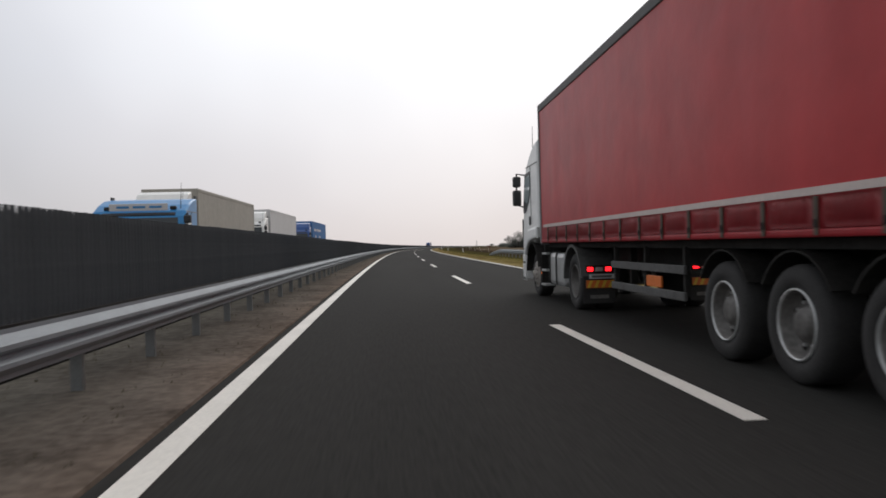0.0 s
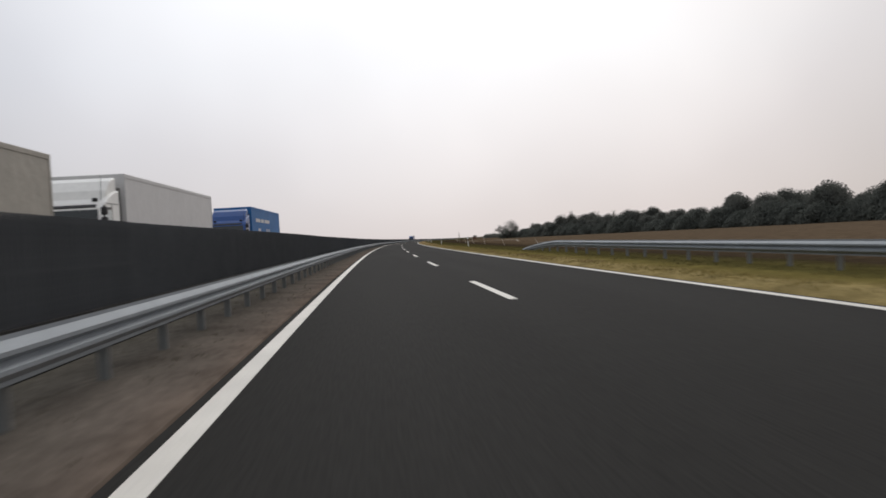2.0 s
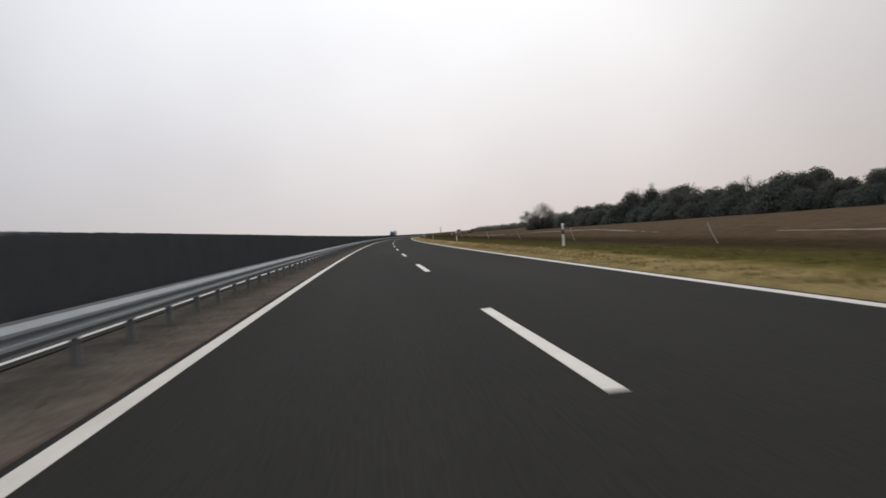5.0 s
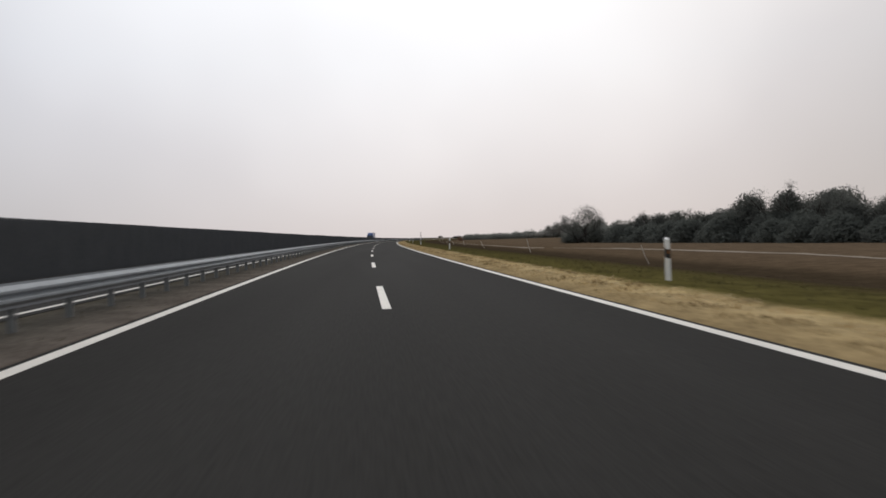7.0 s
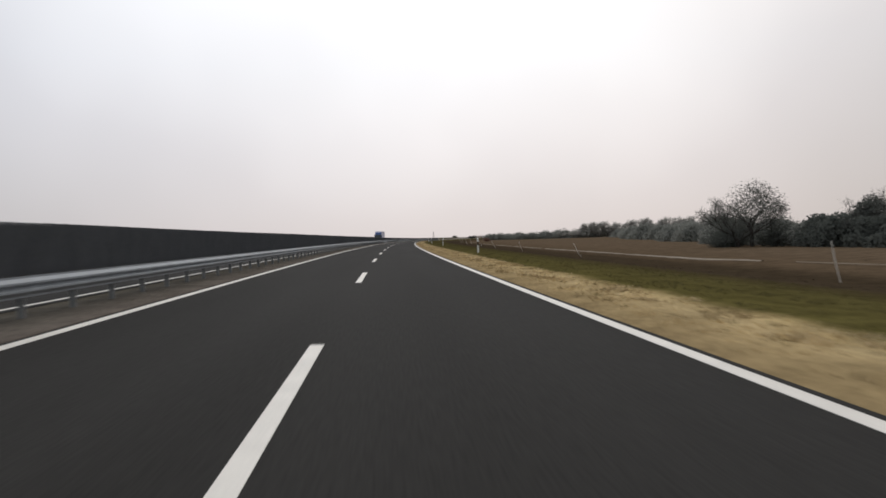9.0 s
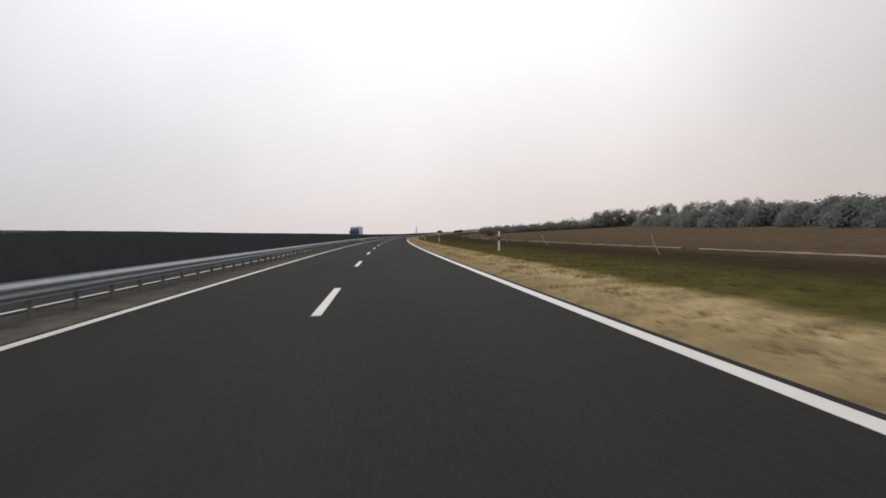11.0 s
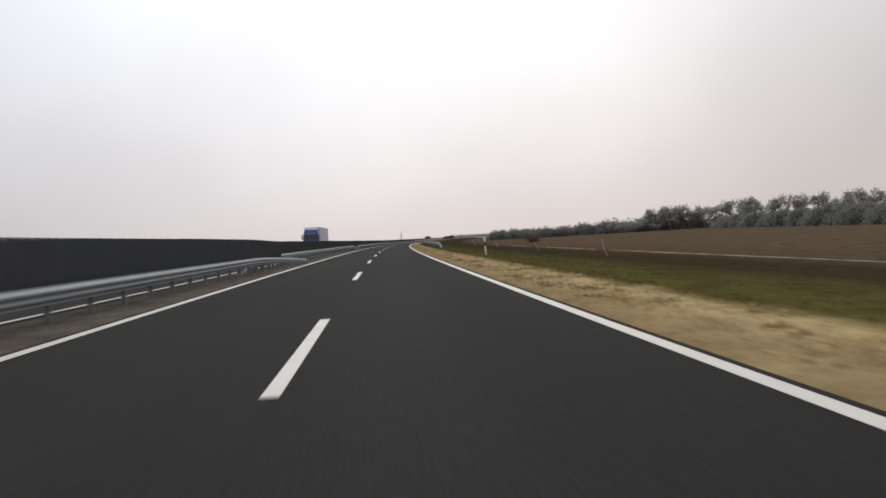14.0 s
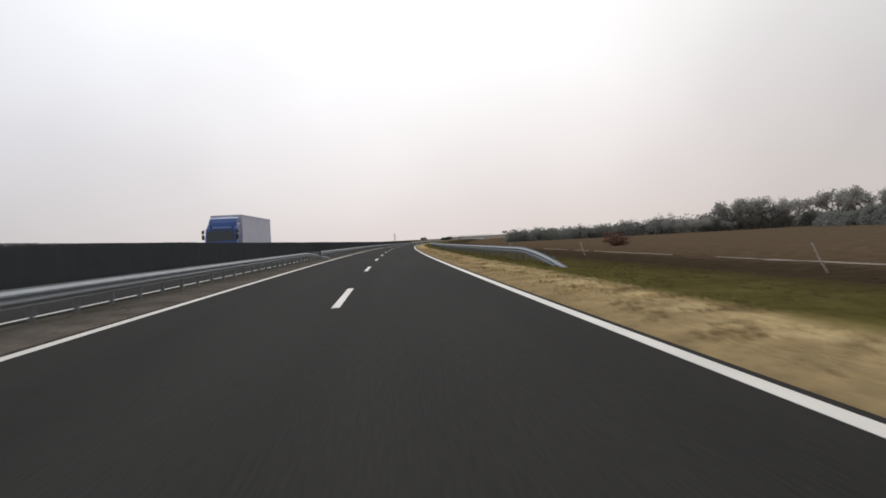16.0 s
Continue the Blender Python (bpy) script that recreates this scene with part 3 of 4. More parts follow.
# ---- delineator posts ----
def delineator(m):
    d = thing("delineator_post", "white plastic delineator post with black band and reflector", "road post", "delineator posts", m)
    bm = bmesh.new()
    prism(bm, [(-0.06, 0.0), (0.06, 0.0), (0.055, 0.61), (-0.055, 0.55)], -0.05, 0.05, 0.012)
    part("lower_post", bm, WHITE_PL, d)
    bm = bmesh.new()
    prism(bm, [(-0.057, 0.55), (0.057, 0.61), (0.053, 0.83), (-0.053, 0.77)], -0.052, 0.052, 0.012)
    part("band", bm, BLACK_PL, d, "black band")
    bm = bmesh.new()
    prism(bm, [(-0.055, 0.77), (0.055, 0.83), (0.05, 1.05), (-0.05, 1.0)], -0.05, 0.05, 0.012)
    part("cap", bm, WHITE_PL, d)
    part("reflector", boxed(-0.018, 0.018, -0.063, -0.055, 0.66, 0.74, 0.004), REFLECT, d, "small amber reflector")
    part("foot", boxed(-0.04, 0.04, -0.045, 0.045, -0.3, 0.0), WHITE_PL, d)
    return d


first = None
for i, (s, x) in enumerate(((151.6, 7.15), (200.0, 7.05), (247.6, 6.85), (298.3, 7.0), (348.0, 7.1), (398.4, 7.4), (448.0, 7.25), (499.0, 7.15))):
    m = placed(s, x, 0.03) @ pose(0, 0, 0, (i * 37 % 5 - 2) * 1.1, (i * 53 % 7 - 3) * 1.2)
    if first is None:
        first = delineator(m)
    else:
        copy_thing(first, m)


# ---- leaning fence stakes in the low ground ----
def stake(m):
    k = thing("fence_stake", "thin weathered pale wooden fence stake, leaning", "stake", "fence stakes", m)
    part("pole", tube(bmesh.new(), [(0.34, 0.05, -0.4), (0.05, 0.0, 1.15), (-0.02, 0.02, 2.2)], [0.036, 0.034, 0.029], 8), WOOD, k)
    part("tip", tube(bmesh.new(), [(-0.02, 0.02, 2.2), (-0.025, 0.02, 2.3)], [0.029, 0.013], 8), WOOD, k)
    return k


first = None
for i, s in enumerate((175, 212, 248, 283, 325, 370, 408, 445, 478, 517, 548, 590, 640)):
    m = placed(s, 19.8, -1.12) @ pose(0, 0, 0, (i * 29 % 7 - 3) * 1.0, -15 + (i * 31 % 7 - 3) * 2.5, (i * 47 % 9 - 4) * 4)
    if first is None:
        first = stake(m @ Matrix.Scale(0.65, 4))
    else:
        copy_thing(first, m @ Matrix.Scale(1.25, 4) if s == 325 else m)


# ---- lorries ----
RIMS = {
    "steer": ([(-0.012, 0.60), (0.004, 0.585), (-0.02, 0.55), (0.028, 0.50), (0.045, 0.30), (0.05, 0.22), (0.09, 0.16)], 0.05, 0.048),
    "dish": ([(-0.01, 0.60), (-0.004, 0.575), (-0.03, 0.545), (-0.10, 0.52), (-0.13, 0.46), (-0.12, 0.31), (-0.05, 0.26), (-0.04, 0.15)], 0.15, -0.125),
    "twin": ([(-0.01, 0.60), (0.006, 0.585), (-0.02, 0.56), (-0.17, 0.54), (-0.22, 0.45), (-0.21, 0.29), (-0.13, 0.22), (-0.12, 0.11)], 0.25, -0.215),
}


def wheel(parent, x, y, r, w, out, kind="dish"):
    """out: +1 or -1, the side that faces outwards; the disc stands proud (steer) or lies deep in the rim."""
    d = -1 if out < 0 else 1
    prof, deep, disc = RIMS[kind]
    tyre = [(-w / 2, 0.60), (-w / 2, 0.92), (-w * 0.42, 0.975), (-w * 0.32, 1.0), (w * 0.32, 1.0), (w * 0.42, 0.975), (w / 2, 0.92), (w / 2 + 0.006, 0.76), (w / 2 - 0.012, 0.605), (w / 2 - deep - 0.02, 0.58)]
    n = part("wheel", lathe(bmesh.new(), [(d * a, r * k) for a, k in tyre], c=(x, y, r), seg=36), RUBBER, parent, smooth=True)
    bm = lathe(bmesh.new(), [(d * (w / 2 + a), r * k) for a, k in prof], c=(x, y, r), seg=36, closed=False)
    part("rim", bm, PALE_HUB if kind == "steer" else RIM, n, "dusty grey painted steel rim", smooth=True)
    # bright lip paints the light that the rim edge catches
    if kind == "dish":
        part("rim_lip", lathe(bmesh.new(), [(d * (w / 2 - 0.012), r * 0.605), (d * (w / 2 + 0.004), r * 0.598), (d * (w / 2 + 0.004), r * 0.575), (d * (w / 2 - 0.02), r * 0.562)], c=(x, y, r), seg=36, closed=False, tip=False), ALU, n, "bright rim lip standing in for sky light on the rim edge", smooth=True)
    bm = bmesh.new()
    for i in range(10):
        a = 2 * math.pi * i / 10
        c = (x + d * (w / 2 + disc + 0.012), y + r * 0.37 * math.cos(a), r + r * 0.37 * math.sin(a))
        lathe(bm, [(d * -0.012, r * 0.034), (d * 0.016, r * 0.03)], c=c, seg=6)
    part("nut_ring", bm, ALU if kind == "dish" else RIM, n)
    # solid dark discs stand in for the shade in the hand holes
    bm = bmesh.new()
    for i in range(8):
        a = 2 * math.pi * (i + 0.5) / 8
        lathe(bm, [(d * -0.006, r * (0.03 if kind == "steer" else 0.05)), (d * 0.006, r * (0.03 if kind == "steer" else 0.05))], c=(x + d * (w / 2 + disc + (0.004 if kind != "steer" else -0.012)), y + r * 0.45 * math.cos(a), r + r * 0.45 * math.sin(a)), seg=10)
    part("hole_shade_ring", bm, CHASSIS, n)
    return n


def arc(cy, cz, r, a0, a1, n):
    return [(cy + r * math.cos(radians(a0 + (a1 - a0) * i / n)), cz + r * math.sin(radians(a0 + (a1 - a0) * i / n))) for i in range(n + 1)]


def tractor(lorry, paint, lit, high):
    cab = new("cab")
    cab.parent = lorry
    cab.location = (0, 0.12, 0)
    outline = [(-0.02, 0.36), (0.0, 0.62), (0.03, 0.95), (0.02, 1.3), (-0.06, 1.75), (-0.13, 1.95), (-0.40, 2.80), (-0.55, 2.98), (-0.95, 3.2), (-1.45, 3.38), (-1.9, 3.44), (-1.9, 1.32), (-1.55, 1.30)]
    arch = arc(-1.13, 0.5, 0.72, 105, 8, 12)
    outline = outline + arch + [(-0.40, 0.36)]
    bm = prism(bmesh.new(), outline, -1.21, 1.21, 0.07)
    part("cab_shell", bm, paint, cab, "painted cab shell")
    for d in (-1, 1):
        x0, x1 = (1.208, 1.222) if d > 0 else (-1.222, -1.208)
        bm = prism(bmesh.new(), [(-0.165, 1.97), (-0.24, 2.20), (-0.43, 2.80), (-1.05, 2.83), (-1.06, 2.46), (-1.00, 2.29), (-0.88, 2.15), (-0.70, 2.05), (-0.58, 1.97), (-0.45, 1.91), (-0.27, 1.90), (-0.19, 1.92)], x0, x1)
        part("window_frame", bm, BLACK_PL, cab)
        bm = prism(bmesh.new(), [(-0.31, 2.19), (-0.50, 2.72), (-1.02, 2.75), (-1.03, 2.47), (-0.975, 2.31), (-0.86, 2.18), (-0.72, 2.11), (-0.60, 2.13)], x0 + d * 0.004, x1 + d * 0.004)
        part("side_window", bm, CLEARGL, cab, "pale reflecting side window")
        bm = bmesh.new()
        for y0, y1, z0, z1 in ((-1.115, -1.10, 1.80, 2.95), (-1.88, -0.56, 2.94, 2.957), (-0.42, -0.09, 0.948, 0.962)):
            box(bm, min(x0, x1) - 0.0, max(x0, x1) - 0.004 * d, y0, y1, z0, z1)
        part("door_gap", bm, SEAM, cab)
        part("door_handle", boxed(min(x0, x1), max(x0, x1) + 0.0, -1.11, -0.93, 1.61, 1.80, 0.015, m=pose(0.012 * d, 0, 0)), BLACK_PL, cab, "black recessed door handle")
        bm = prism(bmesh.new(), [(-0.40, 0.92), (-0.52, 1.16), (-0.68, 1.36), (-0.92, 1.51), (-1.3, 1.535), (-1.92, 1.545), (-1.92, 1.30), (-1.5, 1.275), (-1.2, 1.25), (-0.92, 1.205), (-0.70, 1.10), (-0.52, 0.92)], x0 - 0.04 * d, x1 + 0.07 * d, 0.05)
        part("wheel_arch_trim", bm, paint, cab)
        bm = prism(bmesh.new(), arc(-1.13, 0.5, 0.715, 165, 4, 14) + list(reversed(arc(-1.13, 0.5, 0.68, 165, 4, 14))), d * 1.03 - 0.19, d * 1.03 + 0.17)
        part("wheel_housing", bm, CHASSIS, cab)
        part("step_panel", boxed(d * 1.215 - 0.022, d * 1.215 + 0.022, -0.39, -0.06, 0.33, 0.93, 0.016), paint, cab)
        # black blocks paint the shade inside the step slots
        for ya, yb, za, zb in ((-0.37, -0.10, 0.345, 0.40), (-0.37, -0.12, 0.72, 0.775), (-0.40, -0.25, 1.045, 1.08)):
            part("step_slot_shade", boxed(d * 1.225 - 0.018, d * 1.225 + 0.018, ya, yb, za, zb, 0.008), BLACK_PL, cab, "black block standing in for the shade in a step slot")
        part("step_lip", boxed(d * 1.235 - 0.02, d * 1.235 + 0.02, -0.38, -0.10, 0.655, 0.70, 0.012), paint, cab)
        part("corner_deflector", boxed(d * 1.2 - 0.02, d * 1.2 + 0.02, -0.035, 0.025, 1.04, 1.77, 0.012), BLACK_PL, cab, "narrow black corner air deflector")
        part("side_fairing", boxed(d * 1.13 - 0.02, d * 1.13 + 0.02, -2.22, -1.93, 1.35, 3.55, 0.012), FENDER, cab, "dark grey side fairing behind the cab")
        # mirrors on an outrigger
        mx = d * 1.345
        mir = part("mirror_arm", tube(bmesh.new(), [(d * 1.2, -0.36, 2.80), (mx, -0.04, 2.86), (mx, 0.0, 2.5), (mx, -0.02, 2.12), (d * 1.2, -0.2, 2.05)], 0.022, 6), MIRROR_SHELL, cab)
        part("mirror_head", boxed(mx - 0.095, mx + 0.095, -0.12, 0.05, 2.54, 2.80, 0.05), MIRROR_SHELL, mir, "upper mirror housing")
        part("mirror_head", boxed(mx - 0.10, mx + 0.10, -0.13, 0.06, 2.09, 2.47, 0.05), MIRROR_SHELL, mir, "lower mirror housing")
        part("headlight", boxed(d * 0.78 - 0.2, d * 0.78 + 0.2, 0.0, 0.035, 0.66, 0.84, 0.02), HEAD_LAMP if lit else CLEARGL, cab)
        part("roof_lamp", boxed(d * 0.85 - 0.08, d * 0.85 + 0.08, -0.72, -0.58, 3.02, 3.14, 0.03), BLACK_PL, cab, "dark roof lamp")
    if high:
        bm = prism(bmesh.new(), [(-0.75, 3.02), (-0.95, 3.40), (-1.35, 3.74), (-1.75, 3.88), (-1.9, 3.88), (-1.9, 3.35), (-1.3, 3.3)], -1.12, 1.12, 0.06)
        part("roof_spoiler", bm, paint, cab, "high painted roof spoiler")
    # windscreen follows the leaning front
    bm = bmesh.new()
    vs = [bm.verts.new(p) for p in ((-1.08, -0.14, 1.92), (1.08, -0.14, 1.92), (1.02, -0.40, 2.74), (-1.02, -0.40, 2.74))]
    f = bm.faces.new(vs)
    ext = bmesh.ops.extrude_face_region(bm, geom=[f])
    bmesh.ops.translate(bm, vec=(0, 0.022, 0.006), verts=[v for v in ext["geom"] if isinstance(v, bmesh.types.BMVert)])
    bmesh.ops.recalc_face_normals(bm, faces=bm.faces[:])
    part("windscreen", bm, GLASS, cab, "dark windscreen")
    bm = prism(bmesh.new(), [(-0.47, 2.84), (-0.41, 2.80), (-0.395, 2.84), (-0.47, 2.92)], -0.94, 0.94)
    part("sun_visor", bm, MIRROR_SHELL, cab, "dark sun visor")
    grille = part("grille", boxed(-0.85, 0.85, 0.015, 0.04, 0.95, 1.62, 0.015), BLACK_PL, cab, "black radiator grille")
    for z in (1.05, 1.2, 1.35, 1.5):
        part("slat", boxed(-0.8, 0.8, 0.035, 0.06, z - 0.02, z + 0.025, 0.006), paint, grille)
    part("bumper", boxed(-1.2, 1.2, -0.1, 0.06, 0.34, 0.64, 0.03), paint, cab)
    part("number_plate", boxed(-0.26, 0.26, 0.062, 0.07, 0.44, 0.55), TARP_WHITE, cab, "white plate with plain bar")
    part("aerial", tube(bmesh.new(), [(-1.05, -0.6, 3.05), (-1.06, -0.7, 3.9)], [0.012, 0.005], 5), BLACK_PL, cab)
    part("rear_wall", boxed(-1.1, 1.1, -2.0, -1.905, 1.0, 3.2, 0.02), CHASSIS, cab)
    # chassis of the tractor
    ch = part("chassis", boxed(-0.42, 0.42, -5.9, -0.4, 0.72, 1.02, 0.02), CHASSIS, lorry)
    part("fifth_wheel", boxed(-0.5, 0.5, -5.5, -4.5, 1.02, 1.14, 0.02), CHASSIS, ch)
    for d in (-1, 1):
        tank = part("fuel_tank", boxed(d * 0.93 - 0.27, d * 0.93 + 0.27, -4.02, -2.66, 0.36, 1.00, 0.09), ALU, lorry, "pale aluminium fuel tank with dark straps")
        for y in (-3.42, -2.85):
            part("strap", boxed(d * 0.93 - 0.278, d * 0.93 + 0.278, y - 0.025, y + 0.025, 0.352, 1.008, 0.085), CHASSIS, tank)
        part("battery_box", boxed(d * 0.82 - 0.18, d * 0.82 + 0.18, -2.58, -1.95, 0.45, 0.94, 0.03), CHASSIS, lorry)
        for z, deep in ((0.32, 0.12), (0.62, 0.10), (0.97, 0.09)):
            part("footstep", boxed(d * 1.1 - deep, d * 1.1 + 0.09, -2.42, -1.98, z - 0.02, z + 0.02, 0.008), ALU, lorry, "bright ribbed metal footstep")
        part("step_bracket", boxed(d * 1.04 - 0.02, d * 1.04 + 0.02, -2.02, -1.98, 0.30, 0.99), CHASSIS, lorry)
        part("splash_guard", boxed(d * 0.98 - 0.16, d * 0.98 + 0.14, -1.70, -1.67, 0.22, 0.95, 0.008), CHASSIS, lorry)
        part("side_marker", boxed(d * 1.13 - 0.02, d * 1.13 + 0.02, -1.69, -1.66, 0.525, 0.56, 0.008), AMBER_LAMP, lorry, "small lit amber side marker")
        bm = prism(bmesh.new(), arc(-4.65, 0.50, 0.66, 172, 2, 16) + list(reversed(arc(-4.65, 0.50, 0.61, 172, 2, 16))), d * 0.90 - 0.30, d * 0.90 + 0.30)
        part("mudguard", bm, FENDER, lorry, "dusty grey plastic mudguard")
        wheel(lorry, d * 0.95, -1.01, 0.50, 0.30, d, "steer")
        wheel(lorry, d * 0.99, -4.65, 0.50, 0.30, d, "twin")
        wheel(lorry, d * 0.65, -4.65, 0.50, 0.30, d, "twin")
        part("mud_flap", boxed(d * 0.92 - 0.27, d * 0.92 + 0.27, -5.41, -5.39, 0.16, 0.62), RUBBER, lorry)
        part("flap_lettering", boxed(d * 0.92 - 0.16, d * 0.92 + 0.16, -5.414, -5.411, 0.24, 0.30), RIM, lorry, "pale plain bar on the mud flap")
        lamp = part("tail_lamp", boxed(d * 0.91 - 0.24, d * 0.91 + 0.24, -5.45, -5.41, 0.67, 0.80, 0.01), CHASSIS, lorry)
        for k in (-0.175, 0.135):
            part("red_light", boxed(d * 0.91 + k - 0.05, d * 0.91 + k + 0.05, -5.465, -5.445, 0.70, 0.77, 0.02), RED_LAMP, lamp, "lit red tail light")
        part("white_light", boxed(d * 0.91 - 0.085, d * 0.91 + 0.045, -5.462, -5.445, 0.695, 0.765, 0.012), BAND, lamp, "pale reversing light, unlit")
        board = part("hazard_board", boxed(d * 0.91 - 0.24, d * 0.91 + 0.24, -5.45, -5.43, 0.42, 0.55), ORANGE, lorry, "orange and yellow striped hazard board")
        bm = bmesh.new()
        for k in range(4):
            c = d * 0.91 - 0.18 + 0.12 * k
            vs = [bm.verts.new(p) for p in ((c - 0.05, -5.454, 0.425), (c - 0.0, -5.454, 0.425), (c + 0.05, -5.454, 0.545), (c, -5.454, 0.545))]
            bm.faces.new(vs)
        part("hatching", bm, YELLOW, board)
    part("number_plate", boxed(-1.10, -0.66, -5.46, -5.45, 0.575, 0.65), TARP_WHITE, lorry, "white plate with plain bar")
    part("plate_bar", boxed(-1.06, -0.72, -5.463, -5.459, 0.592, 0.632), RIM, lorry)


def curtain(x, y0, y1, z0, z1):
    """A tarpaulin side with shallow hanging folds."""
    bm = bmesh.new()
    cols, levels = 96, 8
    grid = []
    for i in range(cols + 1):
        y = y0 + (y1 - y0) * i / cols
        line = []
        for j in range(levels + 1):
            f = j / levels
            b = 0.010 * noise.noise((y * 1.3, f * 1.2, 4.0)) + 0.005 * noise.noise((y * 4.1, f * 0.6, 1.0))
            b *= math.sin(math.pi * min(1.0, f * 1.1 + 0.05)) if f < 0.9 else 0.3
            line.append(bm.verts.new((x + math.copysign(0.008, x) + b, y, z0 + (z1 - z0) * f)))
        grid.append(line)
    for a, b in zip(grid, grid[1:]):
        for j in range(levels):
            bm.faces.new((a[j], b[j], b[j + 1], a[j + 1]))
    return bm


def trailer(lorry, cover, boards, band, lettered=False):
    t = new("trailer")
    t.parent = lorry
    y0, y1 = -15.9, -2.3
    edge = ROOF_RAIL if cover is CURTAIN_RED else cover
    part("load_body", boxed(-1.24, 1.24, y0, y1, 1.22, 3.95, 0.02), cover, t)
    part("roof", boxed(-1.265, 1.265, y0 - 0.01, y1 + 0.01, 3.92, 4.07, 0.02), edge, t)
    part("front_frame", boxed(-1.27, 1.27, y1 - 0.02, y1 + 0.05, 1.16, 4.07, 0.015), SEAM if cover is CURTAIN_RED else edge, t, "pale grey front post")
    part("rear_frame", boxed(-1.27, 1.27, y0 - 0.05, y0 + 0.03, 1.16, 4.07, 0.015), edge, t)
    part("floor_frame", boxed(-1.262, 1.262, y0, y1, 1.195, 1.262, 0.022), boards, t)
    part("floor_beam", boxed(-1.1, 1.1, y0, y1, 1.10, 1.195, 0.01), CHASSIS, t)
    for d in (-1, 1):
        part("curtain", curtain(d * 1.24, y0 + 0.05, y1 - 0.05, 1.54, 3.94), cover, t, "faded tarpaulin side curtain", smooth=True)
        part("band", boxed(d * 1.255 - 0.006, d * 1.255 + 0.006, y0 + 0.05, y1 - 0.25, 1.51, 1.57), band, t, "pale reflective band")
        part("side_board", boxed(d * 1.245 - 0.01, d * 1.245 + 0.01, y0 + 0.05, y1 - 0.05, 1.262, 1.53, 0.004), boards, t)
        y = y0 + 0.26
        while y < y1 - 0.2:
            p = part("strap", boxed(d * 1.266 - 0.008, d * 1.266 + 0.008, y - 0.028, y + 0.028, 1.21, 1.50), STRAP_RED if boards is BOARD_RED else ROOF_RAIL, t)
            part("buckle", boxed(d * 1.272 - 0.010, d * 1.272 + 0.010, y - 0.022, y + 0.022, 1.27, 1.33, 0.006), CHASSIS, p)
            if boards is BOARD_RED and y + 0.75 < y1:
                # the skirt bellies out between two straps
                bm = bmesh.new()
                cols = []
                for i in range(9):
                    u = i / 8
                    out = 0.022 * math.sin(math.pi * u) ** 0.6
                    cols.append([bm.verts.new((d * (1.2555 + out * k), y + 0.04 + 0.71 * u, z)) for z, k in ((1.265, 0.2), (1.315, 1.0), (1.42, 0.85), (1.50, 0.0))])
                for ca, cb in zip(cols, cols[1:]):
                    for k in range(3):
                        bm.faces.new((ca[k], cb[k], cb[k + 1], ca[k + 1]))
                bmesh.ops.solidify(bm, geom=bm.faces[:], thickness=0.003)
                bmesh.ops.recalc_face_normals(bm, faces=bm.faces[:])
                part("skirt_panel", bm, boards, t, "red tarpaulin skirt bellied out between straps", smooth=True)
            y += 0.79
        part("frame_rail", boxed(d * 0.5 - 0.07, d * 0.5 + 0.07, y0 + 0.2, -4.0, 0.86, 1.1, 0.01), CHASSIS, t)
        for z in (0.56, 0.86):
            part("side_guard", boxed(d * 1.15 - 0.02, d * 1.15 + 0.02, -9.7, -6.95, z - 0.05, z + 0.05, 0.01), FENDER, t)
        for yy in (-9.62, -8.3, -7.0):
            part("guard_bracket", boxed(d * 1.1 - 0.03, d * 1.1 + 0.03, yy - 0.03, yy + 0.03, 0.55, 1.12), CHASSIS, t)
        part("landing_leg", boxed(d * 0.7 - 0.05, d * 0.7 + 0.05, -6.6, -6.5, 0.40, 1.12, 0.01), CHASSIS, t)
        part("side_marker", boxed(d * 1.13 - 0.015, d * 1.13 + 0.015, -8.92, -8.40, 0.62, 0.76, 0.01), ORANGE, t, "orange reflector board")
        for yy in (-10.64, -11.95, -13.26):
            wheel(t, d * 0.96, yy, 0.49, 0.37, d, "dish")
            part("mudguard", prism(bmesh.new(), arc(yy, 0.49, 0.61, 150, 30, 10) + list(reversed(arc(yy, 0.49, 0.59, 150, 30, 10))), d * 0.96 - 0.2, d * 0.96 + 0.2), CHASSIS, t)
        if lettered:
            x = d * 1.262
            y = -4.0
            for w in (1.9, 1.3, 2.4):
                part("lettering", boxed(x - 0.004, x + 0.004, y - w, y, 3.05, 3.3), TARP_WHITE, t, "pale plain bars in place of lettering")
                y -= w + 0.35
            for y, w in ((-5.0, 0.9), (-8.6, 0.5), (-9.6, 0.5)):
                part("lettering", boxed(x - 0.004, x + 0.004, y - w, y, 2.35, 2.6), TARP_WHITE, t, "pale plain bars in place of lettering")
    part("undertray", boxed(-0.4, 0.4, -14.5, -10.0, 0.5, 0.9, 0.05), CHASSIS, t)
    part("bumper_bar", boxed(-1.2, 1.2, y0 + 0.02, y0 + 0.12, 0.5, 0.64, 0.02), CHASSIS, t)
    for d in (-1, 1):
        part("tail_lamp", boxed(d * 0.95 - 0.25, d * 0.95 + 0.25, y0 - 0.04, y0 + 0.02, 0.85, 1.0, 0.01), RED_LAMP, t)
    part("rear_door", boxed(-1.2, 1.2, y0 - 0.06, y0 - 0.02, 1.2, 3.85, 0.01), cover, t)
    return t


def lorry(label, s, x, turn, paint, cover, boards, band, lit=False, lettered=False):
    ob = thing("lorry", label, "lorry", "lorries", placed(s, x, 0.0, turn))
    tractor(ob, paint, lit, cover is not CURTAIN_RED)
    trailer(ob, cover, boards, band, lettered)
    return ob


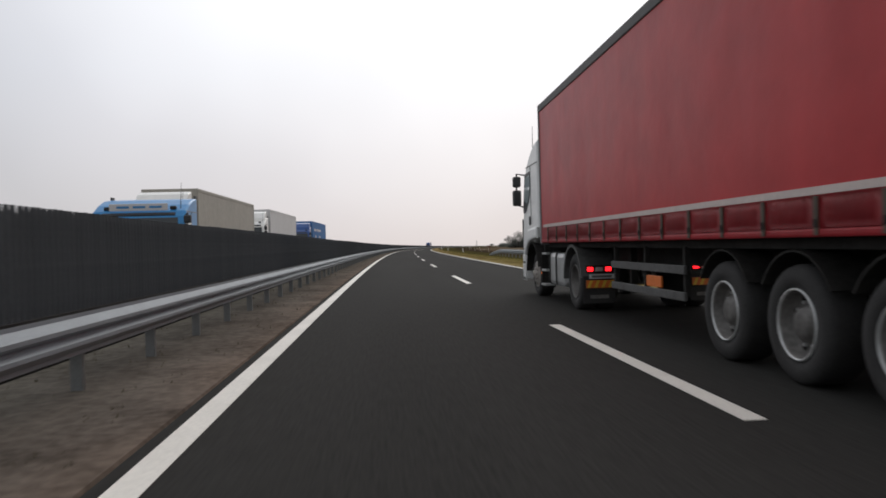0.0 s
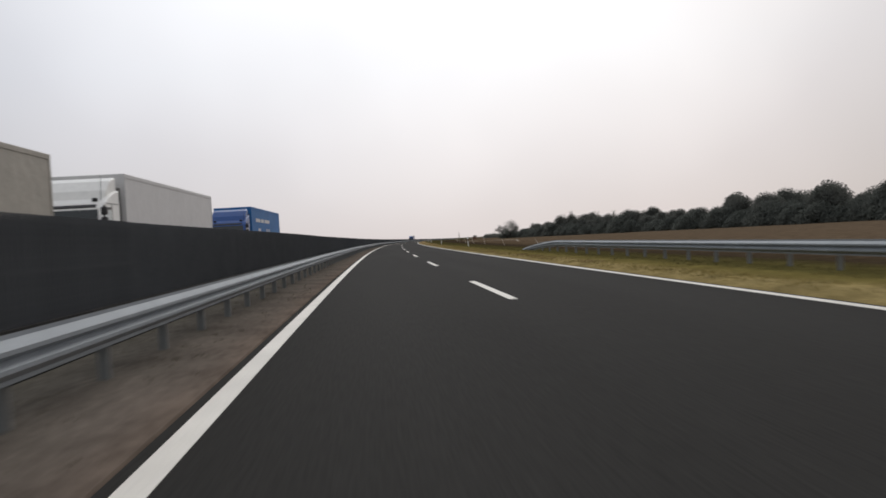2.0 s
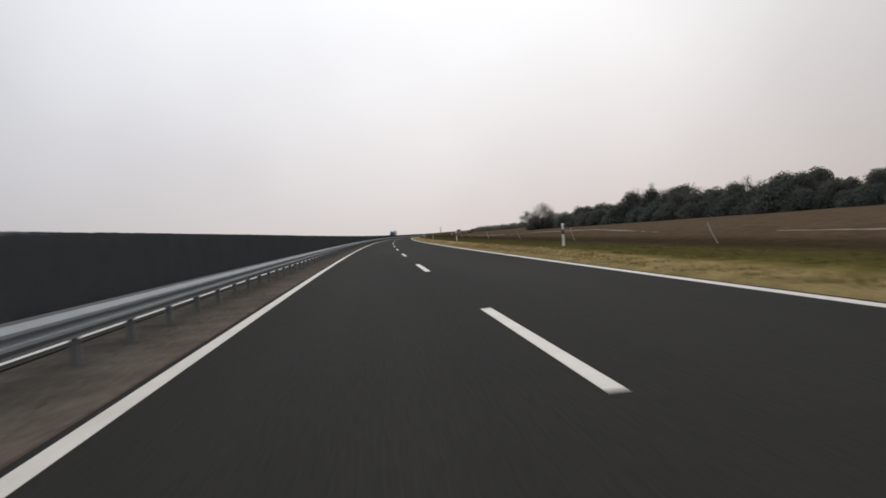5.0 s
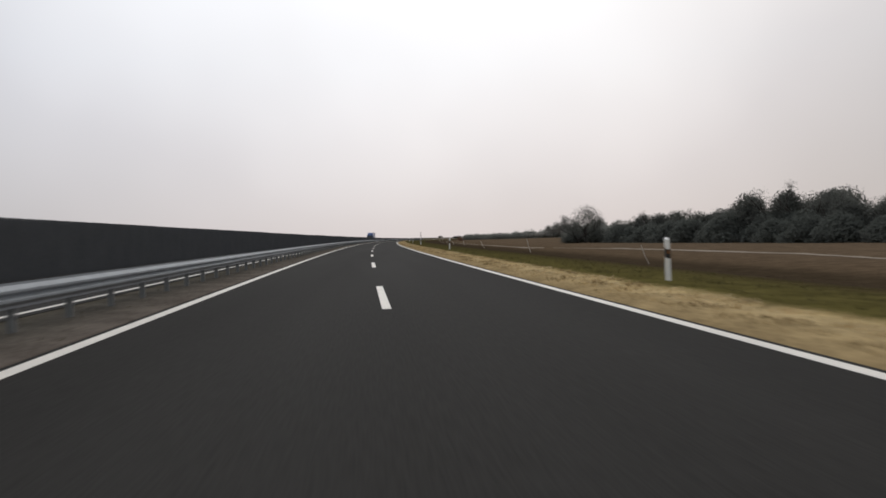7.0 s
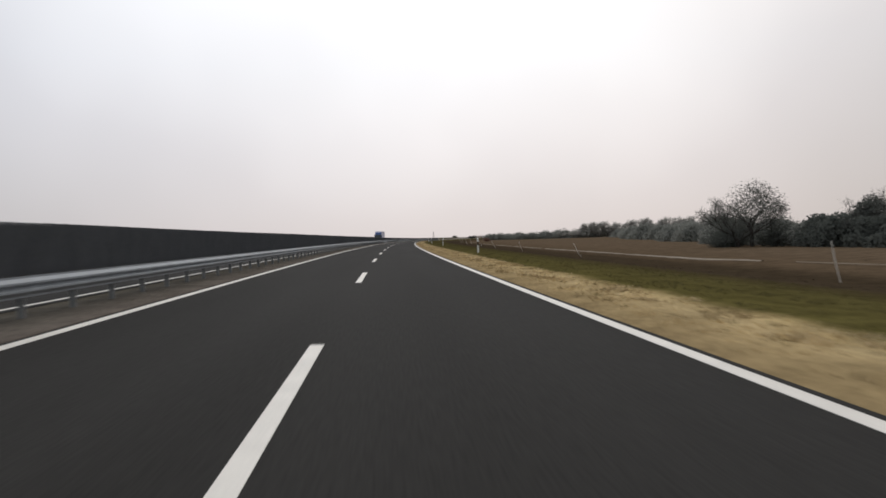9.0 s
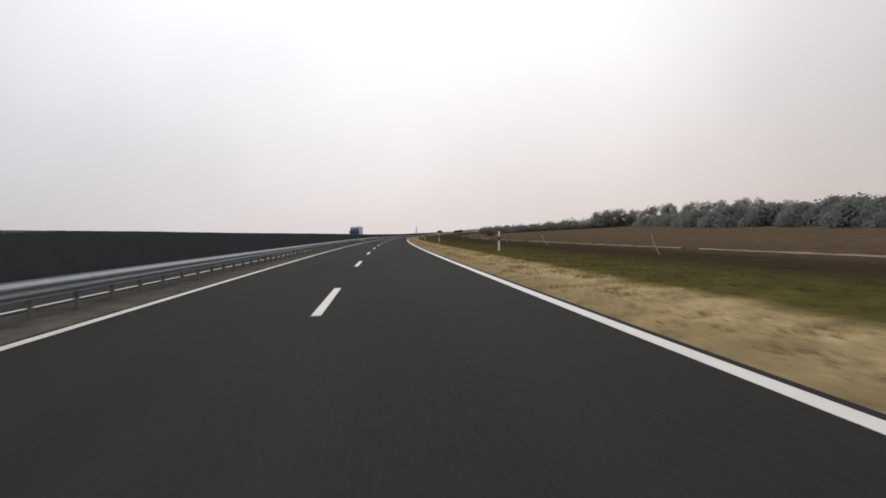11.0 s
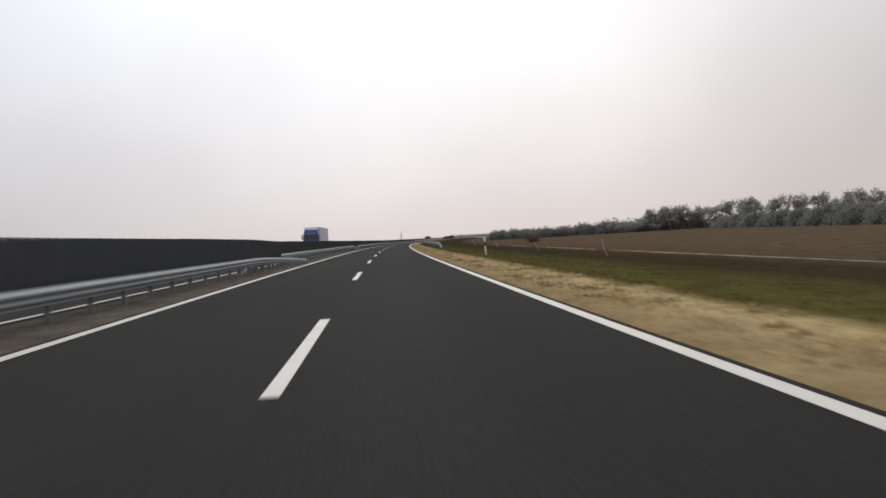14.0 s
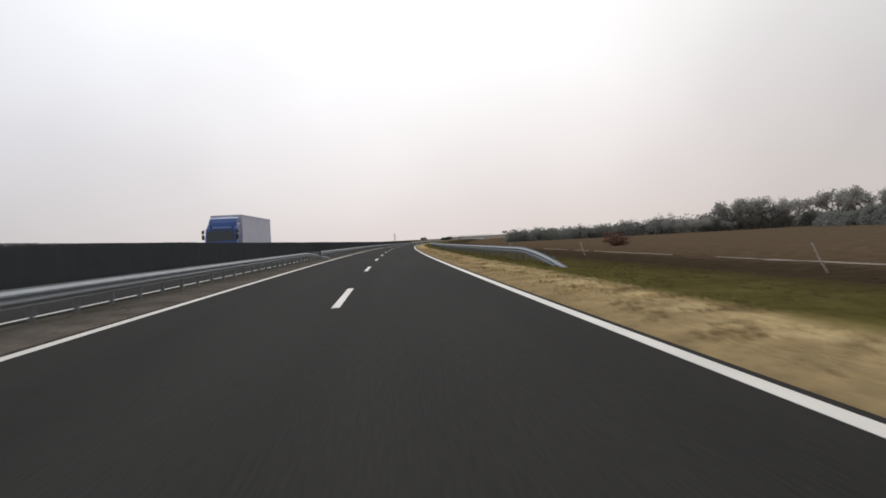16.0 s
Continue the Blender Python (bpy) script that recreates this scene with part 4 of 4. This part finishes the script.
def tank_lorry(label, s, x, turn, paint, size):
    """A low tank lorry with a white sign over the windscreen."""
    ob = thing("tank_lorry", label, "lorry", "lorries", placed(s, x, 0.0, turn))
    ob.scale = size
    tractor(ob, paint, True, False)
    sign = part("sign_board", boxed(-0.75, 0.75, -0.36, -0.31, 2.99, 3.22, 0.015), TARP_WHITE, ob, "white sign board with plain bars")
    for i in range(3):
        part("lettering", boxed(-0.6 + 0.42 * i, -0.28 + 0.42 * i, -0.312, -0.304, 3.07, 3.14), CAB_BLUE, sign)
    t = new("tank_trailer")
    t.parent = ob
    bm = lathe(bmesh.new(), [(3.0, 0.35), (3.12, 0.62), (3.35, 0.78), (3.6, 0.82), (10.4, 0.82), (10.65, 0.78), (10.88, 0.62), (11.0, 0.35)], seg=32)
    bmesh.ops.rotate(bm, verts=bm.verts[:], cent=(0, 0, 0), matrix=Matrix.Rotation(radians(-90), 3, "Z"))
    bmesh.ops.translate(bm, verts=bm.verts[:], vec=(0, 0, 1.75))
    part("tank", bm, TANKSKIN, t, "dull white tank", smooth=True)
    for y in (-4.6, -6.2, -7.8, -9.4):
        bm = lathe(bmesh.new(), [(-0.04, 0.835), (0.04, 0.835)], seg=32)
        bmesh.ops.rotate(bm, verts=bm.verts[:], cent=(0, 0, 0), matrix=Matrix.Rotation(radians(-90), 3, "Z"))
        bmesh.ops.translate(bm, verts=bm.verts[:], vec=(0, y, 1.75))
        part("band", bm, SEAM, t)
    part("frame_rail", boxed(-0.5, 0.5, -11.0, -4.0, 0.78, 0.98, 0.02), CHASSIS, t)
    part("walkway", boxed(-0.25, 0.25, -10.0, -4.2, 2.57, 2.61, 0.01), ALU, t)
    for d in (-1, 1):
        for yy in (-8.6, -9.9):
            wheel(t, d * 0.96, yy, 0.50, 0.37, d, "dish")
    return ob


lorry("white articulated lorry with a red curtain-sided trailer", 58.1, 2.05, 0, CAB_WHITE, CURTAIN_RED, BOARD_RED, BAND)
lorry("white lorry with a beige tarpaulin trailer on the opposite carriageway", 73.0, -12.4, 180, CAB_WHITE, TARP_BEIGE, TARP_BEIGE, BAND, True)
lorry("white lorry with a white box trailer on the opposite carriageway", 92.5, -12.4, 180, CAB_WHITE, TARP_WHITE, TARP_WHITE, BAND, True)
lorry("deep blue lorry with a lettered blue trailer on the opposite carriageway", 118.0, -12.4, 180, CAB_NAVY, TARP_BLUE, TARP_BLUE, BAND, True, True)
tank_lorry("light blue tank lorry with a low white tank, opposite carriageway", 58.6, -8.4, 180, CAB_BLUE, (0.92, 0.75, 0.74))
lorry("blue lorry with a pale lilac trailer on the opposite carriageway", 577.0, -12.4, 180, CAB_NAVY, TARP_PALE, TARP_BLUE, BAND, False)


# ---- trees and bushes ----
def branch(bm, tips, p, d, length, r, depth, rnd, spread):
    q = p + d * length
    midp = (p + q) / 2 + Vector((rnd.uniform(-1, 1), rnd.uniform(-1, 1), rnd.uniform(-0.3, 0.6))) * length * 0.09
    tube(bm, [p, midp, q], [r, r * 0.8, r * 0.62], 6 if depth > 2 else (4 if depth > 1 else 3))
    if depth == 0:
        tips.append((q, d))
        return
    for i in range(rnd.choice((2, 3, 3))):
        nd = (d + Vector((rnd.uniform(-1, 1), rnd.uniform(-1, 1), rnd.uniform(-0.35, 0.75))) * spread).normalized()
        branch(bm, tips, q if i else midp + (q - midp) * rnd.uniform(0.3, 1), nd, length * rnd.uniform(0.62, 0.84), r * 0.58, depth - 1, rnd, spread)
    if depth <= 2:
        tips.append((midp, d))


def leaf_cloud(points, rnd, per, reach, size):
    verts, faces = [], []
    for p, d in points:
        for _ in range(per):
            u = Vector((rnd.gauss(0, 1), rnd.gauss(0, 1), rnd.gauss(0, 0.8))).normalized()
            c = p + u * reach * 1.5 * rnd.random() ** 0.5
            a = Vector((rnd.uniform(-1, 1), rnd.uniform(-1, 1), rnd.uniform(-1, 1))).normalized()
            b = a.orthogonal().normalized()
            k = size * rnd.uniform(0.5, 1.4)
            o = len(verts)
            verts += [c - a * k, c + b * k * 0.5, c + a * k, c - b * k * 0.45 + a * k * 0.2]
            faces.append((o, o + 1, o + 2, o + 3))
    return verts, faces


def tree(seed, label, group, foliage, height, spread, per, size, m, trunk_h=0.28, reach=0.45, bark=BARK):
    rnd = random.Random(seed)
    t = thing("tree", label, "tree", group, m)
    bm = bmesh.new()
    tips = []
    base = Vector((0, 0, -0.5))
    top = Vector((rnd.uniform(-0.3, 0.3), rnd.uniform(-0.3, 0.3), height * trunk_h))
    r = height * 0.028
    tube(bm, [base, top * 0.5, top], [r * 1.3, r, r * 0.85], 8)
    for i in range(5):
        a = 2 * math.pi * (i + rnd.random() * 0.6) / 5
        d = Vector((math.cos(a) * spread, math.sin(a) * spread, rnd.uniform(0.45, 1.1))).normalized()
        branch(bm, tips, top * rnd.uniform(0.75, 1.0), d, height * 0.27, r * 0.55, 3, rnd, 0.62)
    part("trunk", bm, bark, t)
    v, f = leaf_cloud(tips, rnd, per, reach * height / 7, size)
    raw("crown", v, f, foliage, t)
    return t


def bush(seed, label, group, foliage, height, width, count, size, m):
    rnd = random.Random(seed)
    t = thing("bush", label, "bush", group, m)
    bm = bmesh.new()
    pts = []
    for i in range(9):
        a = rnd.uniform(0, 2 * math.pi)
        q = Vector((math.cos(a) * width * rnd.uniform(0.1, 0.5), math.sin(a) * width * rnd.uniform(0.1, 0.5), height * rnd.uniform(0.45, 1.12)))
        tube(bm, [(q.x * 0.2, q.y * 0.2, -0.3), tuple(q * 0.55), tuple(q)], [0.06, 0.04, 0.02], 4)
        for k in range(count):
            f = rnd.uniform(0.15, 1.05)
            pts.append((q * f + Vector((rnd.gauss(0, width * 0.12), rnd.gauss(0, width * 0.12), 0)), None))
    part("woody_base", bm, BARK, t)
    v, f = leaf_cloud(pts, rnd, 6, height * 0.10, size)
    raw("crown", v, f, foliage, t)
    return t


def lobed_crown(rnd, height, width, count, low, per, size):
    """Leaves and twigs spread over overlapping rounded lobes; the top one reaches the full height."""
    verts, faces = [], []
    for i in range(count):
        f = i / max(1, count - 1)
        r = width * rnd.uniform(0.19, 0.31)
        a, out = rnd.uniform(0, 2 * math.pi), width * 0.5 * (1 - 0.8 * f) * rnd.uniform(0.5, 1.0)
        rz = r * rnd.uniform(0.75, 1.0)
        c = Vector((out * math.cos(a), out * math.sin(a), low * height + (height * (1 - low) - rz) * f ** 0.8))
        for _ in range(per):
            u = Vector((rnd.gauss(0, 1), rnd.gauss(0, 1), rnd.gauss(0, 1))).normalized()
            k = rnd.uniform(0.25, 1.22) ** 0.55
            p = c + Vector((u.x * r * k, u.y * r * k, u.z * rz * k))
            d = (u + Vector((rnd.uniform(-1, 1), rnd.uniform(-1, 1), rnd.uniform(-1, 1)))).normalized()
            b = d.orthogonal().normalized()
            e = d.cross(b)
            q = size * rnd.uniform(0.6, 1.3)
            o = len(verts)
            verts += [p - b * q, p + e * q * 0.7, p + b * q, p - e * q * 0.7]
            faces.append((o, o + 1, o + 2, o + 3))
    return verts, faces


def dome_tree(seed, label, group, foliage, m, height=7.0, width=6.0, per=520, size=0.17, low=0.12, name="tree"):
    """A dense rounded tree or bush, height metres to the top."""
    rnd = random.Random(seed)
    t = thing(name, label, name, group, m)
    bm = bmesh.new()
    r = height * 0.025
    top = Vector((rnd.uniform(-0.2, 0.2), rnd.uniform(-0.2, 0.2), height * 0.45))
    tube(bm, [(0, 0, -0.6), tuple(top * 0.5), tuple(top)], [r * 1.3, r, r * 0.7], 7)
    for i in range(6):
        a = 2 * math.pi * (i + rnd.random() * 0.6) / 6
        q = top * rnd.uniform(0.4, 0.95)
        e = q + Vector((math.cos(a) * width * 0.36, math.sin(a) * width * 0.36, height * rnd.uniform(0.15, 0.38)))
        tube(bm, [tuple(q), tuple((q + e) / 2 + Vector((0, 0, 0.2))), tuple(e)], [r * 0.5, r * 0.35, r * 0.15], 5)
    part("trunk", bm, BARK, t)
    v, f = lobed_crown(rnd, height, width, 22, low, per * 6 // 10, size)
    raw("crown", v, f, foliage, t)
    return t


def grove(protos, places):
    made = [None] * len(protos)
    for i, (s, x, z, k) in enumerate(places):
        z += ground_z(s, x) if s < 620 else 0.0
        j = (i * 7 + i // 3) % len(protos)
        m = placed(s, x, z, (i * 137) % 360) @ Matrix.Diagonal((k, k, k * (0.9 + 0.2 * ((i * 31) % 10) / 10), 1))
        if made[j] is None:
            made[j] = protos[j](m)
        else:
            c = copy_thing(made[j], Matrix())
            c.matrix_basis = m


FOREST = "trees of the roadside wood"
rw = random.Random(21)


def wood_top(s):
    return float(np.interp(s, (60, 195, 203, 212, 225, 244, 256, 267, 279, 287, 297, 304, 312, 322, 330, 337, 344, 355, 366, 376), (7.5, 7.2, 5.4, 7.4, 7.3, 7.1, 5.4, 4.6, 4.8, 7.4, 7.0, 5.2, 5.2, 5.5, 6.7, 6.8, 5.2, 4.9, 4.7, 4.4)))


def wood_x(s):
    return 112 - 62 * max(0.0, (s - 60) / 306) ** 1.15


# the wood's edge runs slantwise from the far field towards the road
wood = []
for i in range(100):
    s = 60 + 308 * i / 99 + rw.uniform(-2, 2)
    back = rw.choice((0, 0, 4, 9))
    wood.append((s, wood_x(s) + back + rw.uniform(-1.5, 1.5), -0.2, rw.uniform(0.9, 1.04) * (wood_top(s) + 0.5 + back * 0.03) / 7.0))
bare = []
for i in range(18):
    s = 296 + 74 * i / 17 + rw.uniform(-2, 2)
    bare.append((s, wood_x(s) + rw.uniform(0, 5), -0.2, rw.uniform(0.98, 1.12) * (wood_top(s) + 1.0) / 6.6))
grove([lambda m, q=q: tree(60 + q, "bare twiggy tree standing out of the wood", FOREST, TWIGS, 7.0, 0.9, 14, 0.08, m, 0.25, 0.42) for q in range(3)], bare)
grove([lambda m, q=q: dome_tree(40 + q, "rounded dark half-bare tree of a dense wood", FOREST, TWIGS, m, 7.0, 6.4 + 0.5 * q) for q in range(5)], wood)
under = []
for i in range(150):
    s = 56 + 318 * i / 149 + rw.uniform(-2, 2)
    under.append((s, wood_x(s) - 3.5 + rw.uniform(-1.5, 3.0), -0.2, rw.uniform(0.62, 0.9) * (wood_top(s) + 0.5) / 4.5))
grove([lambda m, q=q: dome_tree(70 + q, "dense dark bush at the foot of the wood", "bushes of the wood edge", GREENER, m, 3.6, 5.4, 420, 0.16, 0.02, "bush") for q in range(4)], under)

# the tall bare tree at the wood's corner and its neighbour
tree(11, "tall bare spreading tree with thin dry leaves", FOREST, TWIGS, 7.6, 1.2, 60, 0.08, placed(377, 39.6, -0.8) @ Matrix.Diagonal((1.1, 1.1, 1.0, 1)), 0.12, 0.44)
dome_tree(17, "round-headed bare tree with thin dry leaves", FOREST, TWIGS, placed(376.5, 41.0, -0.8, 80), 7.8, 7.4, 420, 0.085, 0.36)
tree(12, "smaller bare tree at the corner of the wood", FOREST, TWIGS, 4.7, 1.3, 80, 0.10, placed(366, 48.0, -0.6, 40), 0.15, 0.40)

grove([lambda m, q=q: bush(84 + q, "dark bush at the foot of the corner tree", "bushes of the wood edge", GREENER, 3.0, 5.0, 60, 0.13, m) for q in range(2)],
      [(377, 37.5, -0.2, 0.85), (380, 40.0, -0.2, 1.0), (384, 42.0, -0.2, 1.05), (388, 44.5, -0.2, 1.0), (375, 42.5, -0.2, 1.0)])

# the hedge that goes on beyond the corner
def hedge_x(s):
    return 45 + 44 * (s - 372) / 240


def hedge_top(s):
    return float(np.interp(s, (372, 420, 480, 526, 580, 640, 700), (3.2, 3.3, 3.6, 3.8, 3.8, 3.5, 3.4)))


hedge = []
for i in range(66):
    s = 376 + 320 * i / 65 + rw.uniform(-3, 3)
    hedge.append((s, hedge_x(s) + rw.uniform(-2, 4), -0.2 if s < 620 else -0.4, rw.uniform(0.85, 1.1) * (hedge_top(s) + 0.5) / 3.6))
grove([lambda m, q=q: dome_tree(90 + q, "hedge bush in the field, twigs paled in colour for haze", "hedge bushes", HEDGE, m, 3.6, 6.4, 420, 0.2, 0.02, "bush") for q in range(3)], hedge)
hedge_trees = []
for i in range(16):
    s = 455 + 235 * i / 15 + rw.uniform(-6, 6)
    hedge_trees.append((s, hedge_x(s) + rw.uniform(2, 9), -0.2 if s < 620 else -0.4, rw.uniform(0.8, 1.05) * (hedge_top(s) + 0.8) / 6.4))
grove([lambda m, q=q: tree(95 + q, "bare-crowned tree in the field hedge, paled in colour for haze", "hedge trees", FARTWIG, 7.0, 1.0, 20, 0.15, m, 0.2, 0.5, FARBARK) for q in range(3)], hedge_trees)

# the far row of trees
row = []
for i in range(40):
    f = i / 39
    row.append((735 - 70 * f + rw.uniform(-8, 8), 78 + 190 * f + rw.uniform(-4, 4), -0.4, rw.uniform(0.55, 0.85)))
for s, x, k in ((727, 93, 1.60), (727, 98, 1.74), (726, 103, 1.66), (725, 108, 1.5), (719, 119, 1.84), (718, 127, 1.72), (714, 136, 1.78), (708, 147, 1.78), (706, 157, 1.80), (701, 169, 1.55), (697, 184, 1.55)):
    row.append((s, x, -0.3, k))
grove([lambda m, q=q: tree(120 + q, "half-bare tree in a far row, paled in colour for haze", "far row of trees", FARTWIG, 7.0, 1.0, 20, 0.17, m, 0.2, 0.5, FARBARK) for q in range(4)], row)


def far_scrub():
    """An unbroken thicket under the far trees, uneven along its top."""
    rnd = random.Random(150)
    tips = []
    for i in range(230):
        f = i / 229
        s, x = 772 - 132 * f + rnd.uniform(-7, 7), 34 + 256 * f + rnd.uniform(-3, 3)
        k = float(np.interp(x, (34, 62, 86, 110, 180), (0.95, 1.0, 1.3, 1.2, 1.2))) + 0.15 * noise.noise((x * 0.045, 3.0, 0.0)) + rnd.uniform(-0.08, 0.12)
        for _ in range(120):
            a, r = rnd.uniform(0, 2 * math.pi), 3.2 * rnd.random() ** 0.5
            top = 4.6 * k * (1 - 0.45 * (r / 3.2) ** 2) * rnd.uniform(0.75, 1.08)
            tips.append((at(s + r * math.sin(a), x + r * math.cos(a), float(np.interp(x, (60, 180, 320), (-0.9, 0.2, 1.2))) + top * rnd.random() ** 0.6), None))
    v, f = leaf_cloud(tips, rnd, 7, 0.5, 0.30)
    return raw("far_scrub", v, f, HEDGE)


tagged(far_scrub(), "scrub under the far row of trees, paled in colour for haze", "scrub", kind="stuff")


# ---- far distance: woods on the horizon, a road bridge, a mast ----
def far_woods():
    rnd = random.Random(5)
    verts, faces = [], []
    for i in range(2200):
        f = rnd.random()
        s, x = 1500 + 500 * math.sin(f * 9), 260 + 1500 * f
        h = 7 + 5 * noise.noise((x * 0.01, 2.0, 0)) + 3 * noise.noise((x * 0.05, 7.0, 0))
        p = at(s + rnd.uniform(-30, 30), x + rnd.uniform(-6, 6), rnd.uniform(-1, 1) + h * rnd.random())
        a = Vector((rnd.uniform(-1, 1), rnd.uniform(-1, 1), rnd.uniform(-0.6, 0.6))).normalized()
        b = a.orthogonal().normalized()
        c = a.cross(b)
        k = rnd.uniform(2.0, 4.5)
        o = len(verts)
        verts += [p + a * k, p + b * k, p + c * k, p - a * k, p - b * k, p - c * k]
        faces += [(o, o + 1, o + 2), (o, o + 2, o + 4), (o, o + 4, o + 5), (o, o + 5, o + 1), (o + 3, o + 2, o + 1), (o + 3, o + 4, o + 2), (o + 3, o + 5, o + 4), (o + 3, o + 1, o + 5)]
    return raw("far_woods", verts, faces, HAZEWOOD)


tagged(far_woods(), "low dark woods along the horizon", "woods", kind="stuff")


def bank(name, x0, z0, x1, z1, s):
    """An earth ramp that leads up to the bridge."""
    verts, faces = [], []
    n = 24
    for i in range(n + 1):
        f = i / n
        x = x0 + (x1 - x0) * f
        z = z0 + (z1 - z0) * f ** 0.8 + 0.25 * noise.noise((x * 0.05, 1.0, 0.0))
        verts += [at(s - 5 - 2 * (z + 5), x, -5), at(s - 5, x, z), at(s + 5, x, z), at(s + 5 + 2 * (z + 5), x, -5)]
    for i in range(n):
        o = 4 * i
        faces += [(o, o + 1, o + 5, o + 4), (o + 1, o + 2, o + 6, o + 5), (o + 2, o + 3, o + 7, o + 6)]
    faces += [(0, 3, 2, 1), (4 * n, 4 * n + 1, 4 * n + 2, 4 * n + 3)]
    return tagged(raw(name, verts, faces, BANK), "grassed ramp bank leading up to the far bridge, greyed in colour for haze", "bank", kind="structure")


bank("embankment_1", -78, -2.4, -4, 2.9, 1300)
bank("embankment_2", 400, 9.5, 23, 2.9, 1300)


def bridge():
    b = thing("road_bridge", "pale concrete road bridge far across the motorway", "bridge", m=placed(1300, 0, -1.5))
    part("deck", boxed(-5, 24, -5, 5, 3.4, 4.4, 0.05), CONCRETE, b)
    for y in (-4.9, 4.9):
        rail = part("parapet", boxed(-12, 30, y - 0.06, y + 0.06, 5.2, 5.35), POSTSTEEL, b, "grey steel parapet rail")
        for i in range(15):
            part("baluster", boxed(-11.9 + 3 * i, -11.8 + 3 * i, y - 0.05, y + 0.05, 4.3, 5.2), POSTSTEEL, rail)
    for x in (-4.4, 23.4):
        part("abutment", boxed(x - 0.6, x + 0.6, -5, 5, -3, 3.4, 0.05), CONCRETE, b)
    # added panel, not a known wall: its white paints the bright opening
    part("gap_panel", boxed(-3.8, 22.8, -4.2, -3.9, -3, 3.4), PALE, b, "added white panel standing in for the bright gap under the deck")
    for y in (-3, 3):
        part("pier", boxed(8.6, 9.4, y - 0.5, y + 0.5, -3, 3.4, 0.05), CONCRETE, b)
    return b


bridge()


def mast():
    k = thing("lattice_mast", "thin grey lattice mast on the horizon", "mast", m=placed(1500, -120, -2.0) @ Matrix.Scale(1.45, 4))
    bm = bmesh.new()
    for dx in (-0.9, 0.9):
        for dy in (-0.9, 0.9):
            tube(bm, [(dx, dy, 0), (dx * 0.2, dy * 0.2, 9.5)], [0.09, 0.07], 5)
    part("mast_frame", bm, POSTSTEEL, k)
    bm = bmesh.new()
    for i in range(6):
        z = 0.6 + 1.4 * i
        w = 0.9 * (1 - z / 11.8)
        for a, b in (((-w, -w), (w, -w)), ((w, -w), (w, w)), ((w, w), (-w, w)), ((-w, w), (-w, -w))):
            tube(bm, [(*a, z), (*b, z + 1.2)], 0.05, 4)
    part("lattice", bm, POSTSTEEL, k)


mast()
grove([lambda m: tree(180, "small dark tree far off by the bank", "far single trees", GREENER, 6.0, 0.9, 30, 0.22, m, 0.15, 0.6)],
      [(1300, -42, 0.2, 0.85), (1300, 43, 3.3, 0.75), (1300, 72, 3.7, 0.6), (1290, -14, -1.0, 1.0), (1288, -19, -1.2, 0.9), (1300, -88, -2.6, 0.8)])


# ---- grass, straw and weeds ----
def tufts(name, label, material, count, s0, s1, x0, x1, h, lean, seed, width=0.018, patchy=None):
    rnd = random.Random(seed)
    xs = [p[0] for p in PROFILE]
    zs = [p[1] for p in PROFILE]
    verts, faces = [], []
    for _ in range(count):
        s = rnd.uniform(s0, s1)
        x = rnd.uniform(x0, x1)
        if x < 6 and s < 190 and x > 5.4 and material is not GRASSG:
            continue
        if patchy is not None and noise.noise((s * 0.8, x * 1.7, seed)) < patchy:
            continue
        z = float(np.interp(x, xs, zs))
        p = at(s, x, z - 0.03)
        for k in range(5):
            a = rnd.uniform(0, 2 * math.pi)
            hh = h * rnd.uniform(0.5, 1.3)
            off = Vector((rnd.gauss(0, 0.07), rnd.gauss(0, 0.07), 0))
            side = Vector((math.cos(a), math.sin(a), 0)) * width * rnd.uniform(0.7, 1.5)
            tip = Vector((math.cos(a * 3.1), math.sin(a * 3.1), 0)) * hh * rnd.uniform(0, lean)
            o = len(verts)
            verts += [p + off - side, p + off + side, p + off + tip + Vector((0, 0, hh))]
            faces.append((o, o + 1, o + 2))
    return tagged(raw(name, verts, faces, material), label, "grass", kind="stuff")


tufts("straw_tufts", "flattened dry straw on the verge beside the asphalt", STRAW, 13000, 150, 620, 4.35, 5.95, 0.07, 1.6, 1, 0.02)
tufts("straw_clumps", "darker dry clumps in the straw of the verge", CLUMP, 24000, 90, 620, 4.35, 5.85, 0.08, 1.5, 11, 0.022, 0.18)
tufts("bleached_tussocks", "bleached matted straw tussocks on the verge", PALESTRAW, 24000, 190, 620, 4.8, 5.95, 0.075, 2.0, 31, 0.028, 0.2)
tufts("grass_tufts", "short tired green grass on the verge slope", GRASSG, 32000, 30, 620, 5.95, 12.5, 0.065, 0.9, 2, 0.02)
tufts("olive_tufts", "yellow-olive grass on the first stretch of the verge", OLIVE, 9000, 20, 225, 4.3, 6.2, 0.075, 1.2, 41, 0.02)
tufts("thin_green_blades", "sparse green blades among the dry straw", GRASSG, 1500, 20, 640, 4.5, 5.9, 0.07, 1.4, 21, 0.014)
tufts("weed_tufts", "brown dead weeds in the low ground", WEED, 4000, 60, 680, 12.5, 20, 0.07, 0.9, 3, 0.03)
tufts("low_weeds", "low brown growth before the dirt track", WEED, 3000, 60, 680, 20, 32, 0.06, 0.8, 8, 0.03)
tufts("median_grass", "sparse dull weeds along the median", MEDGRASS, 3500, 10, 620, -6.0, -4.15, 0.06, 0.9, 7, 0.015)


bush(210, "low reddish-brown bush before the field hedge", "single bushes", RUST, 1.6, 4.2, 40, 0.12, placed(616, 31, ground_z(616, 31) - 0.1))
